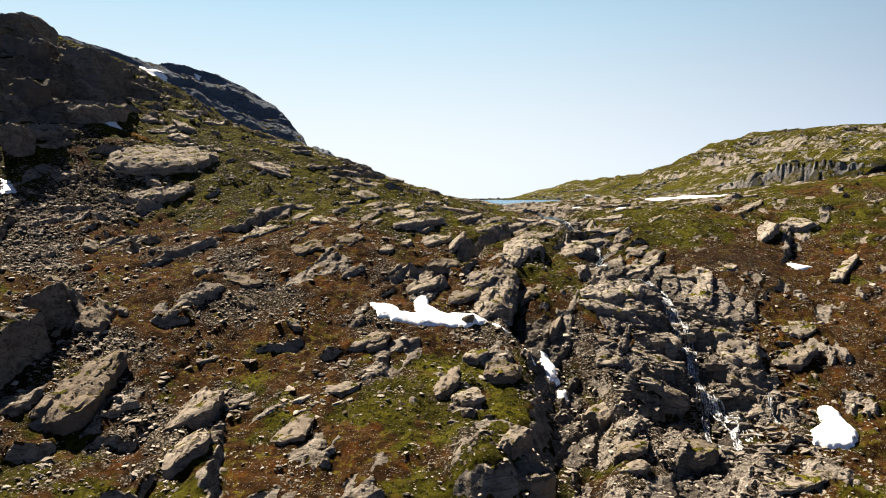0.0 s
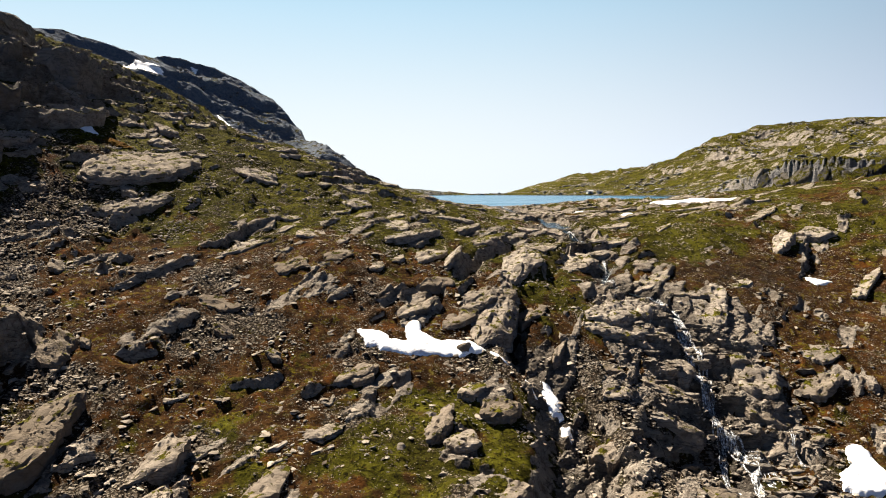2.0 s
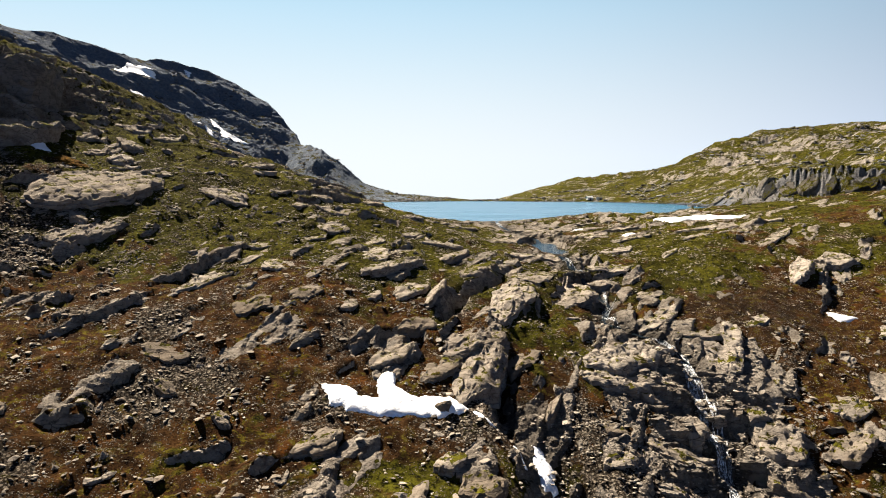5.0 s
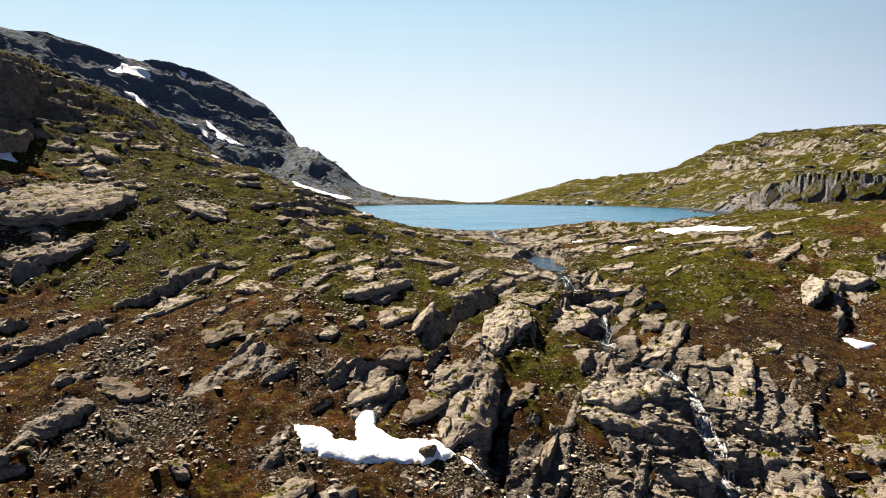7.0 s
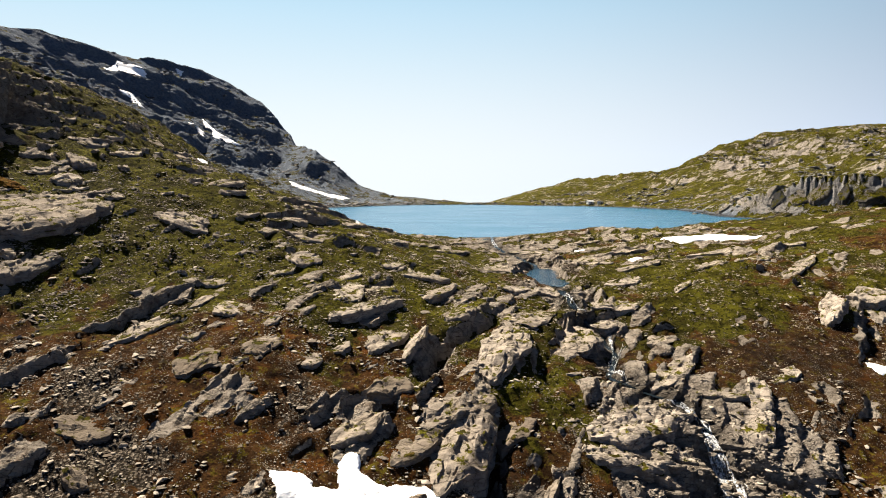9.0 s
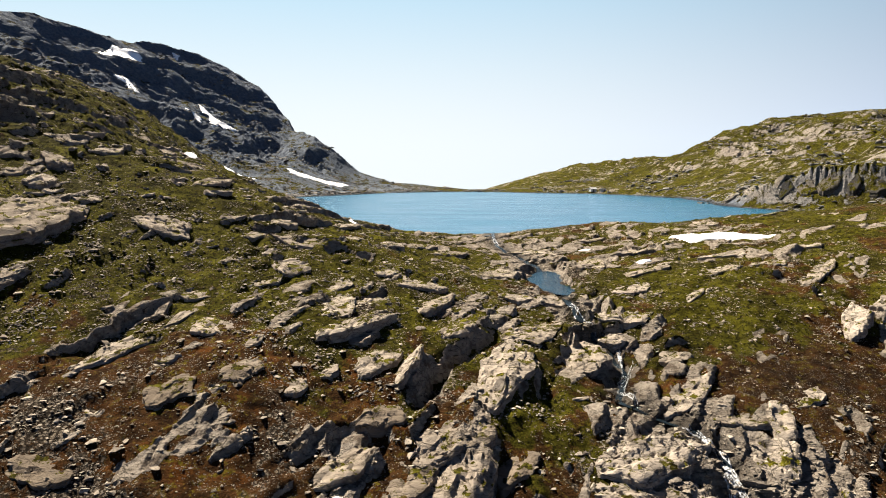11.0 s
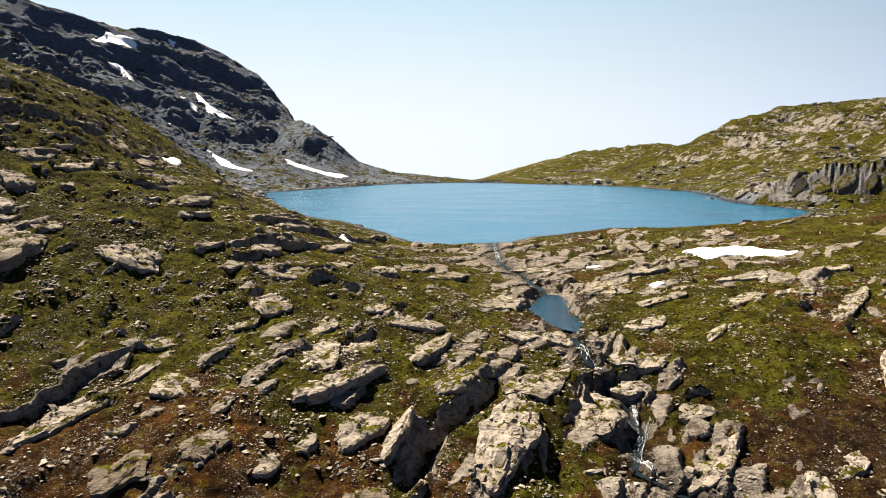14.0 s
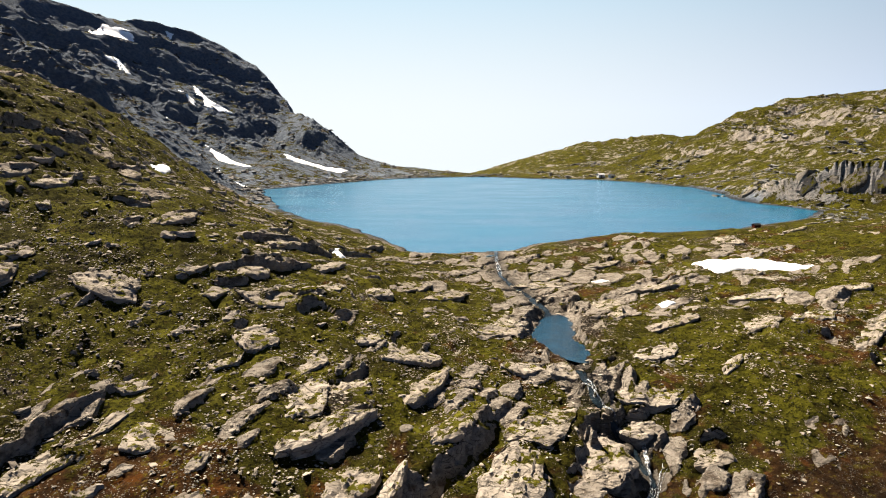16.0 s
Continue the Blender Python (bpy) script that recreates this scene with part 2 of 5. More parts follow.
stone_material = make_stone_material()
grey_stone_material = make_stone_material("grey_stone", (0.05, 0.05, 0.052), (0.24, 0.23, 0.215))


def make_snow_material():
    n = Nodes("old_snow", 0.6)
    dirt = n.noise(0.8, 5, 0.7)
    c = n.mix(n.ramp(dirt, 0.55, 0.8, 0, 0.35), (0.86, 0.88, 0.90), (0.55, 0.53, 0.50))
    n.bsdf.inputs["Subsurface Weight"].default_value = 0.0
    return n.done(c, n.bump(n.noise(1.4, 4, 0.6, 0.2), 0.25, 0.6))


snow_material = make_snow_material()


def make_stream_material(name="pool_water", deep=(0.004, 0.018, 0.034), shallow=(0.006, 0.034, 0.062)):
    n = Nodes(name, 0.08)
    n.bsdf.inputs["IOR"].default_value = 1.33
    c = n.mix(n.ramp(n.noise(0.5, 3, 0.6), 0.35, 0.65), deep, shallow)
    return n.done(c, n.bump(n.noise(2.2, 4, 0.6, 0.3), 0.3, 0.7))


stream_material = make_stream_material()
dark_stream_material = make_stream_material("brook_water", (0.006, 0.008, 0.009), (0.010, 0.017, 0.022))


def make_foam_material():
    n = Nodes("white_water", 0.5)
    c = n.mix(n.ramp(n.noise(3.5, 4, 0.7), 0.4, 0.62), (0.66, 0.68, 0.70), (0.20, 0.205, 0.21))
    streak = n.noise(1.0, 4, 0.7, 0.3, n.stretch((7.0, 2.2, 0.9)))
    n.put(n.ramp(streak, 0.40, 0.62), n.bsdf.inputs["Alpha"])   # thin water lets the rock show
    return n.done(c, n.bump(n.noise(6.0, 3, 0.6), 0.1, 0.7))


foam_material = make_foam_material()


def plain_material(name, colour, roughness=0.8):
    n = Nodes(name, roughness)
    c = n.mix(n.ramp(n.noise(2.5, 4, 0.65), 0.35, 0.7), colour, tuple(v * 0.6 for v in colour))
    return n.done(c)

# ---- shape of the ground ----
rng = np.random.RandomState(7)
PERM = rng.permutation(4096)
ANGLE = rng.uniform(0, 2 * np.pi, 4096)
GX, GY = np.cos(ANGLE), np.sin(ANGLE)
RAND = rng.uniform(0, 1, (4096, 4))


def lattice(i, j, seed):
    return PERM[(PERM[(i.astype(np.int64) + seed * 131) & 4095] + j.astype(np.int64)) & 4095]


def perlin(x, y, seed=0):
    """Gradient noise, about -1 to 1."""
    i, j = np.floor(x), np.floor(y)
    u, v = x - i, y - j
    su, sv = u * u * u * (u * (u * 6 - 15) + 10), v * v * v * (v * (v * 6 - 15) + 10)
    total = 0.0
    for a in (0, 1):
        for b in (0, 1):
            k = lattice(i + a, j + b, seed)
            total = total + (su if a else 1 - su) * (sv if b else 1 - sv) * (GX[k] * (u - a) + GY[k] * (v - b))
    return total * 1.5


def fbm(x, y, size, octaves, seed=0, gain=0.5):
    total, amp = 0.0, 1.0
    for o in range(octaves):
        f = 2.03 ** o / size
        total = total + amp * perlin(x * f + 17.3 * o, y * f - 9.1 * o, seed + o)
        amp *= gain
    return total


def cells(x, y, seed=0):
    """Uneven cells: distance to the border, three random numbers of the cell, and the place inside it."""
    i0, j0 = np.floor(x), np.floor(y)
    best, second = np.full(x.shape, 9.0), np.full(x.shape, 9.0)
    key, dx, dy = np.zeros(x.shape, np.int64), np.zeros(x.shape), np.zeros(x.shape)
    for a in (-1, 0, 1):
        for b in (-1, 0, 1):
            k = lattice(i0 + a, j0 + b, seed)
            px, py = x - (i0 + a + 0.1 + 0.8 * RAND[k, 0]), y - (j0 + b + 0.1 + 0.8 * RAND[k, 1])
            d = np.hypot(px, py)
            near = d < best
            second = np.where(near, best, np.minimum(second, d))
            best = np.where(near, d, best)
            key, dx, dy = np.where(near, k, key), np.where(near, px, dx), np.where(near, py, dy)
    return second - best, RAND[key, 2], RAND[key, 3], RAND[(key * 7 + 3) & 4095, 2], dx, dy


def smooth(a, b, v):
    t = np.clip((v - a) / (b - a), 0, 1)
    return t * t * (3 - 2 * t)


# cross sections of the valley side: distance ahead, heights at the stations across
ACROSS = np.array((-160, -110, -75, -45, -18, 8, 34, 60, 90, 140.0))
SECTIONS = (
    (55, (-4.8, -17.1, -26.2, -32.2, -35.7, -38.4, -40.9, -42.2, -41.8, -38.6)),
    (85, (4.6, -8.6, -18.6, -25.3, -26.9, -29.0, -34.4, -36.7, -34.2, -24.8)),
    (105, (11.1, -2.3, -11.3, -17.4, -21.4, -24.0, -29.6, -32.3, -28.6, -17.0)),
    (125, (18.5, 4.7, -4.4, -9.4, -12.9, -16.1, -20.4, -23.3, -21.7, -11.4)),
    (145, (31.0, 15.5, 3.1, -2.6, -4.0, -8.1, -12.5, -14.5, -15.1, -5.8)),
    (165, (48.0, 30.0, 13.6, 5.0, 0.6, -2.9, -7.2, -7.8, -8.4, -0.4)),
    (190, (60.0, 42.0, 21.3, 14.4, 6.7, 0.5, -2.6, -0.5, 0.5, 5.7)),
    (220, (62.0, 46.0, 29.0, 19.5, 9.3, 2.0, -1.6, -0.3, 2.9, 9.5)),
    (255, (66.0, 49.0, 28.0, 14.5, 4.8, 0.7, -0.2, 0.5, 3.4, 8.5)),
    (285, (64.0, 46.0, 25.0, 11.0, 3.0, 0.3, 0.7, 2.0, 3.3, 8.0)),
    (325, (64.0, 47.0, 20.5, 4.0, -2.0, -3.0, -3.0, 0.6, 1.2, 6.0)),
)
AHEAD = np.array([s[0] for s in SECTIONS], float)
HEIGHTS = np.array([s[1] for s in SECTIONS])


def weave(stations, v):
    """Weights of a smooth curve through the stations, at every v."""
    v = np.clip(v, stations[0], stations[-1])
    n = len(stations)
    i = np.clip(np.searchsorted(stations, v, side="right") - 1, 0, n - 2)
    h = stations[i + 1] - stations[i]
    t = (v - stations[i]) / h
    w, r = np.zeros((len(v), n)), np.arange(len(v))
    w[r, i] += 2 * t ** 3 - 3 * t ** 2 + 1
    w[r, i + 1] += 3 * t ** 2 - 2 * t ** 3
    for k, c in ((i, (t ** 3 - 2 * t ** 2 + t) * h), (i + 1, (t ** 3 - t ** 2) * h)):
        a, b = np.maximum(k - 1, 0), np.minimum(k + 1, n - 1)
        w[r, b] += c / (stations[b] - stations[a])
        w[r, a] -= c / (stations[b] - stations[a])
    return w


def along(x, y, line):
    """Distance to a line of (x, y, value) points, and the value there."""
    best, value = np.full(x.shape, 1e9), np.zeros(x.shape)
    for (ax, ay, av), (bx, by, bv) in zip(line, line[1:]):
        t = np.clip(((x - ax) * (bx - ax) + (y - ay) * (by - ay)) / ((bx - ax) ** 2 + (by - ay) ** 2), 0, 1)
        d = np.hypot(x - ax - t * (bx - ax), y - ay - t * (by - ay))
        value = np.where(d < best, av + t * (bv - av), value)
        best = np.minimum(best, d)
    return best, value


LAKE = ((-1, 279), (-10, 297), (-24, 333), (-37, 350), (-55, 375), (-75, 415), (-108, 513), (-122, 560), (-112, 580), (-94, 614), (-73, 653),
        (-40, 708), (0, 738), (50, 744), (90, 710), (142, 691), (173, 640), (190, 583), (186, 520), (176, 480), (178, 446), (184, 427),
        (189, 409), (174, 385), (154, 365), (135, 349), (116, 334), (93, 325), (73, 325), (62, 314), (49, 304), (38, 298), (28, 283), (21, 278))


def lake_distance(x, y):
    """Metres from the shore, minus inside the lake."""
    ring = [(a, b, 0) for a, b in LAKE + LAKE[:1]]
    d, _ = along(x, y, ring)
    inside = np.zeros(x.shape, bool)
    for (ax, ay), (bx, by) in zip(LAKE, LAKE[1:] + LAKE[:1]):
        cross = (ay > y) != (by > y)
        inside ^= cross & (x < (bx - ax) * (y - ay) / (by - ay + 1e-9) + ax)
    return np.where(inside, -d, d) + 2.2 * fbm(x, y, 24, 4, 191, 0.6)


# crests: x, y, height; then the fall of the flanks, metres a metre
MOUNTAIN = ((48, 792, 0.0), (-49, 832, 8.2), (-85, 822, 19.3), (-108, 812, 37.4), (-134, 817, 56.3), (-170, 872, 67.9), (-184, 902, 85.6), (-223, 922, 125.5), (-265, 922, 149.5), (-306, 902, 163.6), (-333, 872, 166.9), (-372, 832, 166.2), (-420, 800, 180.5), (-600, 700, 208.3))
SPUR = ((-470, 640, 178.8), (-330, 560, 130.5), (-262, 520, 100.8), (-205, 500, 67.0), (-165, 492, 37.1))
FAR_HILL = ((48, 792, 0), (109, 850, 5), (168, 832, 13), (195, 812, 21), (239, 760, 36), (301, 792, 61.5), (363, 817, 78.3), (448, 832, 85.2), (560, 830, 94.2), (800, 800, 110.5))
FAR_RIDGE = ((60, 1290, -22), (133, 1290, -3), (172, 1290, 10), (215, 1290, 25), (258, 1290, 38), (308, 1290, 42), (356, 1290, 47), (420, 1290, 49), (600, 1290, 60), (900, 1250, 70))
BENCH = ((165, 482, 5.2), (195, 440, 17.0), (226, 405, 25.3), (330, 385, 38.0), (450, 365, 50.1), (800, 340, 84.4))
NEAR_HILL = ((-4, 252, 1.0), (-30, 255, 9.1), (-60, 262, 23.0), (-80, 268, 32.0), (-112, 280, 52.9), (-160, 300, 67), (-260, 330, 96), (-520, 420, 161.7))
STREAM = ((24, 284, 0.5), (23, 262, 0.6), (22.5, 242, 0.7), (28, 226, 0.8), (30.5, 212, 1.0), (29.5, 195, 1.0), (30.5, 183, 0.9), (31.5, 170, 1.0), (35, 164, 1.2), (36, 157, 1.3), (33, 148, 1.2), (36, 145.5, 1.0), (42.5, 142, 1.0),
          (45, 137, 1.6), (43.8, 128, 1.8), (44.3, 117, 1.6), (44.4, 108, 1.0), (43, 98, 0.8), (34, 90, 0.6), (26, 78, 0.6), (22, 40, 0.6))
GULLY = ((10, 128, 1.0), (17, 122, 3.0), (20.5, 108, 4.5), (19, 95, 5.0), (14, 80, 5.0))

# long ledges that break off to their right: x, y, height of the step
STEPS = (
    ((-46.5, 138.0, 0.0), (-42.6, 145.5, 1.8), (-40.4, 149.1, 2.2), (-38.2, 153.6, 2.2), (-35.0, 159.0, 1.2), (-31.0, 167.2, 0.0)),
    ((3.7, 140.0, 0.8), (4.4, 146.3, 1.2), (6.2, 151.5, 0.7), (8.0, 154.5, 0.0)),
    ((9.0, 149.0, 0.0), (11.5, 154.0, 0.8), (14.2, 160.0, 1.0), (15.1, 166.0, 0.8), (18.5, 180.1, 0.0)),
    ((-10.2, 148.6, 0.0), (-7.2, 151.8, 0.8), (-4.0, 155.7, 1.0), (-0.8, 161.2, 0.8), (1.0, 164.0, 0.0)),
    ((2.0, 158.6, 0.0), (4.1, 162.3, 0.8), (6.0, 167.0, 0.8), (8.6, 174.8, 0.0)),
    ((-33.0, 189.0, 0.0), (-27.0, 199.1, 2.8), (-20.5, 205.1, 2.2), (-16.0, 208.0, 0.0)),
    ((-34.0, 206.0, 0.0), (-26.8, 217.8, 3.2), (-19.6, 222.0, 2.4), (-14.0, 226.0, 0.0)),
    ((-24.6, 70.0, 2.4), (-26.8, 81.5, 2.0), (-29.6, 91.6, 0.0)),
    ((75.0, 153.5, 0.0), (82.4, 164.1, 2.4), (85.5, 170.4, 2.0), (89.0, 178.4, 0.0)),
    ((-12.6, 124.6, 0.0), (-8.0, 130.9, 2.0), (-2.8, 134.8, 0.0)),
    ((20.5, 143.0, 0.0), (24.0, 152.0, 0.6), (26.5, 160.0, 0.5), (29.0, 166.0, 0.0)),
    ((-55.0, 120.0, 0.0), (-50.0, 127.0, 1.8), (-46.0, 134.0, 1.8), (-43.5, 141.0, 0.0)),
)

# narrow clefts between the slabs: x, y, depth
CLEFTS = (
    ((4.0, 138.0, 0.4), (6.3, 144.5, 2.6), (7.2, 148.0, 2.8), (11.4, 154.2, 2.6), (16.0, 159.7, 1.6), (19.0, 167.0, 0.0)),
    ((12.8, 117.0, 1.5), (12.6, 125.0, 3.0), (14.8, 131.0, 1.6), (17.0, 138.0, 0.3)),
    ((22.5, 141.0, 0.2), (22.3, 146.0, 1.2), (23.4, 152.0, 1.0), (25.0, 158.0, 0.0)),
)


def steps(x, y):
    """Change of height by the ledges, and how close their faces are."""
    change, close = np.zeros(x.shape), np.zeros(x.shape)
    wx, wy = x + 0.7 * fbm(x, y, 3.5, 3, 15, 0.6), y + 0.7 * fbm(x, y, 3.5, 3, 16, 0.6)
    for line in STEPS:
        best, height, left = np.full(x.shape, 1e9), np.zeros(x.shape), np.zeros(x.shape, bool)
        for (ax, ay, av), (bx, by, bv) in zip(line, line[1:]):
            t = np.clip(((wx - ax) * (bx - ax) + (wy - ay) * (by - ay)) / ((bx - ax) ** 2 + (by - ay) ** 2), 0, 1)
            d = np.hypot(wx - ax - t * (bx - ax), wy - ay - t * (by - ay))
            near = d < best
            best = np.where(near, d, best)
            height = np.where(near, av + t * (bv - av), height)
            left = np.where(near, (bx - ax) * (wy - ay) - (by - ay) * (wx - ax) > 0, left)
        height = height * 0.7
        change = change + height * np.where(left, 0.5 * np.exp(-(best / 6.5) ** 2), -0.5 * np.exp(-(best / 4.0) ** 2))
        close = np.maximum(close, np.where(left, np.exp(-(best / 1.8) ** 4), np.exp(-(best / 0.9) ** 4)) * smooth(0.2, 0.9, height) * smooth(-0.5, 0.2, fbm(x, y, 5, 3, 19)))
    return change, close


def ridge(x, y, line, fall, power=1.0, reach=100.0):
    """A crest whose flanks fall away on both sides."""
    best = np.full(x.shape, -1e9)
    for pair in zip(line, line[1:]):
        d, h = along(x, y, pair)
        best = np.maximum(best, h - fall * reach * (d / reach) ** power)
    return best


def rise(x, y, line, shore, power):
    """Land that climbs from the lake to a crest given as heights over x."""
    px = [p[0] for p in line]
    top, back = np.interp(x, px, [p[2] for p in line]), np.interp(x, px, [p[1] for p in line])
    ahead = np.clip(back - y, 0, 1e9)
    return top * (shore / (shore + ahead + 1e-6)) ** power - 0.35 * np.clip(y - back, 0, 1e9)


def ground_base(x, y):
    """The broad lie of the land."""
    shape = x.shape
    x, y = x.ravel(), y.ravel()
    near = np.einsum("ni,nj,ij->n", weave(AHEAD, y), weave(ACROSS, x), HEIGHTS)
    near = near - np.clip(55 - y, 0, 200) * 0.35 + np.clip(-160 - x, 0, 500) * 0.3 + np.clip(x - 140, 0, 600) * 0.12
    lake = lake_distance(x, y)
    # the hill and the mountain across the lake rise from the shore to their crests
    shore = np.clip(lake, 0, 1e9)
    hill = rise(x, y, FAR_HILL, shore, 0.56)
    edge = np.interp(x, [p[0] for p in BENCH], [p[1] for p in BENCH])
    front = edge - y + 10 * fbm(x, y, 85, 2, 201, 0.4)
    brink = np.interp(x, [p[0] for p in BENCH], [p[2] for p in BENCH])
    drop = np.interp(x, [p[0] for p in BENCH], (1, 4, 9, 13, 14, 16))
    top = np.maximum(hill, brink * np.exp(np.minimum(front, 0) / 110))
    hill = np.where(x > 158, np.where(front > 0, np.minimum(hill, brink) * np.exp(-front / 160) + (brink - np.minimum(hill, brink)) * np.exp(-front / 9) - drop * smooth(0, 34, front) * np.exp(-front / 90), top), hill)
    mount = rise(x, y, MOUNTAIN[::-1], shore, 1.15)
    crest = np.maximum.reduce([np.where(x > 48, hill, mount), ridge(x, y, SPUR, 0.75), ridge(x, y, NEAR_HILL, 0.66)])
    far = np.maximum(crest, 1.2 - np.clip(y - 800, 0, 5000) * 0.3)
    beyond = np.clip(np.hypot(x, y - 400) - 750, 0, 6000)
    far = far - 0.16 * beyond
    far = np.maximum(np.maximum(far, -900.0), ridge(x, y, FAR_RIDGE, 0.28))
    w = smooth(292, 332, y + np.where(x < 0, 0.15 * x, -0.02 * x)) * smooth(-700, -400, -np.abs(x)) 
    w = np.where(y > 335, 1.0, w)
    h = near * (1 - w) + far * w
    out = smooth(-150, -600, y)
    h = h * (1 - out) - 150 * out
    # the shore
    h = np.where(lake > 0, 0.25 + (h - 0.25) * smooth(-3, np.where(x > 140, 16, np.where(y > 420, 14, 11)), lake), -0.2 - np.minimum(-lake * 0.25, 9))
    return h.reshape(shape)


STRIKE = np.array((0.42, 0.907))
ACROSS_DIP = np.array((0.907, -0.42))


def masks(x, y):
    """How rocky, how stony and how close to the water the ground is, 0 to 1."""
    stream, depth = along(x, y, STREAM)
    gully, _ = along(x, y, GULLY)
    u, v = x * ACROSS_DIP[0] + y * ACROSS_DIP[1], x * STRIKE[0] + y * STRIKE[1]
    # rock shows plate by plate
    wob = fbm(x, y, 16, 3, 23)
    wide = np.where(y > 206, 2.0, 1.0)
    edge, a, _, _, dx, dy = cells(u / (3.0 * wide) + 0.35 * wob, v / (6.5 * wide) + 0.25 * wob, 3)
    n = 0.75 * fbm(u - dx * 3.0 * wide, (v - dy * 6.5 * wide) * 0.45, 7.5, 3, 11, 0.6) + 0.3 * fbm(u, v * 0.5, 3.0, 3, 12, 0.6) + 0.35 * (a - 0.5)
    rocky = n + 0.50 * np.exp(-(stream / 12) ** 2) + 0.45 * np.exp(-(gully / 5) ** 2) + 0.35 * smooth(-82, -98, x) * smooth(150, 168, y) * smooth(235, 200, y) - 0.2
    rocky = rocky - 0.35 * np.exp(-((x - 64) / 14) ** 2 - ((y - 178) / 22) ** 2)
    rocky = rocky - 0.9 * np.exp(-((x - 24) / 3.2) ** 2 - ((y - 147) / 8.5) ** 2)   # turf beside the great slab
    rocky = rocky + 0.40 * np.exp(-((x - 46) / 16) ** 2 - ((y - 138) / 16) ** 2) + 0.62 * np.exp(-((x - 48) / 34) ** 2 - ((y - 245) / 34) ** 2)
    rock = smooth(0.14, 0.30, rocky)
    rock = rock * (1 - 0.8 * (1 - smooth(0.04, 0.16, edge)) * smooth(3, 7, stream) * smooth(125, 145, y))   # turf in the joints
    return rock, stream, depth, gully, u, v


def detail(x, y):
    """Ledges, blocks and hummocks over the broad land. Returns height, rock and the rest."""
    rock, stream, depth, gully, u, v = masks(x, y)
    wob = fbm(x, y, 16, 3, 23)
    h = 0.9 * fbm(x, y, 26, 3, 5) + 0.34 * fbm(x, y, 5, 4, 31, 0.6)
    h = h + 1.3 * smooth(-50, -75, x) * smooth(185, 215, y) * fbm(x, y, 8, 4, 33, 0.62)
    # dipping ledges: a gentle back and a steep front
    strong = smooth(-0.25, 0.5, fbm(x, y, 28, 2, 47) + 0.3 * rock) * smooth(-0.25, 0.35, fbm(x, y, 10, 2, 53))
    for size, height, seed in ((12.0, 1.5, 0.9), (4.3, 0.62, 1.3)):
        s = u / size + seed * wob + 0.06 * v / size
        saw = s - np.floor(s)
        saw = np.where(saw < 0.87, saw / 0.87, (1 - saw) / 0.13)
        h = h + (saw - 0.5) * height * strong
    # plates that rise towards their broken edge, with open joints between them
    wide = np.where(y > 206, 2.0, 1.0)
    edge, a, b, c, dx, dy = cells(u / (3.0 * wide) + 0.35 * wob, v / (6.5 * wide) + 0.25 * wob, 3)
    flat = 0.6 + 0.4 * smooth(215, 165, y)
    plate = (a - 0.5) * 0.5 + (0.35 + 0.8 * b) * dx + (c - 0.5) * 0.35 * dy - 0.42 * (1 - smooth(0.0, 0.09, edge))
    edge2, a2, b2, c2, dx2, dy2 = cells(u / 1.15 + 0.5 * wob, v / 2.2, 9)
    small = 0.18 + 0.62 * smooth(145, 118, y)
    plate = flat * plate + small * ((a2 - 0.5) * 0.34 + (b2 - 0.4) * 0.4 * dx2 - 0.16 * (1 - smooth(0.0, 0.12, edge2)))
    step, close = steps(x, y)
    rock = np.maximum(rock, close)
    h = h + step + 0.22 * rock
    h = h + rock * plate + (1 - rock) * 0.2 * fbm(x, y, 1.5, 2, 61)
    # the stream bed, the gully below the snow, the clefts between the slabs
    h = h - depth * np.exp(-(stream / 2.6) ** 2) - 0.9 * np.exp(-(gully / 5.5) ** 4) * along(x, y, GULLY)[1]
    for line in CLEFTS:
        d, deep = along(x + 0.6 * fbm(x, y, 3.0, 3, 18, 0.6), y, line)
        h = h - deep * np.exp(-(d / 1.5) ** 4)
    # the hollow under the falls
    h = h - 2.6 * np.exp(-((x - 37.5) / 7.0) ** 4 - ((y - 105.0) / 5.0) ** 4)
    return h, rock, stream, gully


def grid_mesh(name, xs, ys, height, material, values):
    """One sheet over the crossing lines xs and ys."""
    nx, ny = len(xs), len(ys)
    gx, gy = np.meshgrid(xs, ys)
    co = np.stack((gx, gy, height), -1).reshape(-1, 3)
    i = (np.arange(ny - 1)[:, None] * nx + np.arange(nx - 1)[None, :]).ravel()
    quads = np.stack((i, i + 1, i + nx + 1, i + nx), 1)
    me = bpy.data.meshes.new(name)
    me.vertices.add(len(co))
    me.vertices.foreach_set("co", co.astype(np.float32).ravel())
    me.loops.add(quads.size)
    me.loops.foreach_set("vertex_index", quads.astype(np.int32).ravel())
    me.polygons.add(len(quads))
    me.polygons.foreach_set("loop_start", np.arange(0, quads.size, 4, dtype=np.int32))
    me.update(calc_edges=True)
    hard = values["rock"]
    hard = 0.25 * (hard[:-1, :-1] + hard[1:, :-1] + hard[:-1, 1:] + hard[1:, 1:]) > 0.42   # bare rock breaks in flat facets
    me.attributes.new("sharp_face", "BOOLEAN", "FACE").data.foreach_set("value", hard.ravel())
    for key, v in values.items():
        me.attributes.new(key, "FLOAT", "POINT").data.foreach_set("value", v.astype(np.float32).ravel())
    me.materials.append(material)
    return new(name, me)


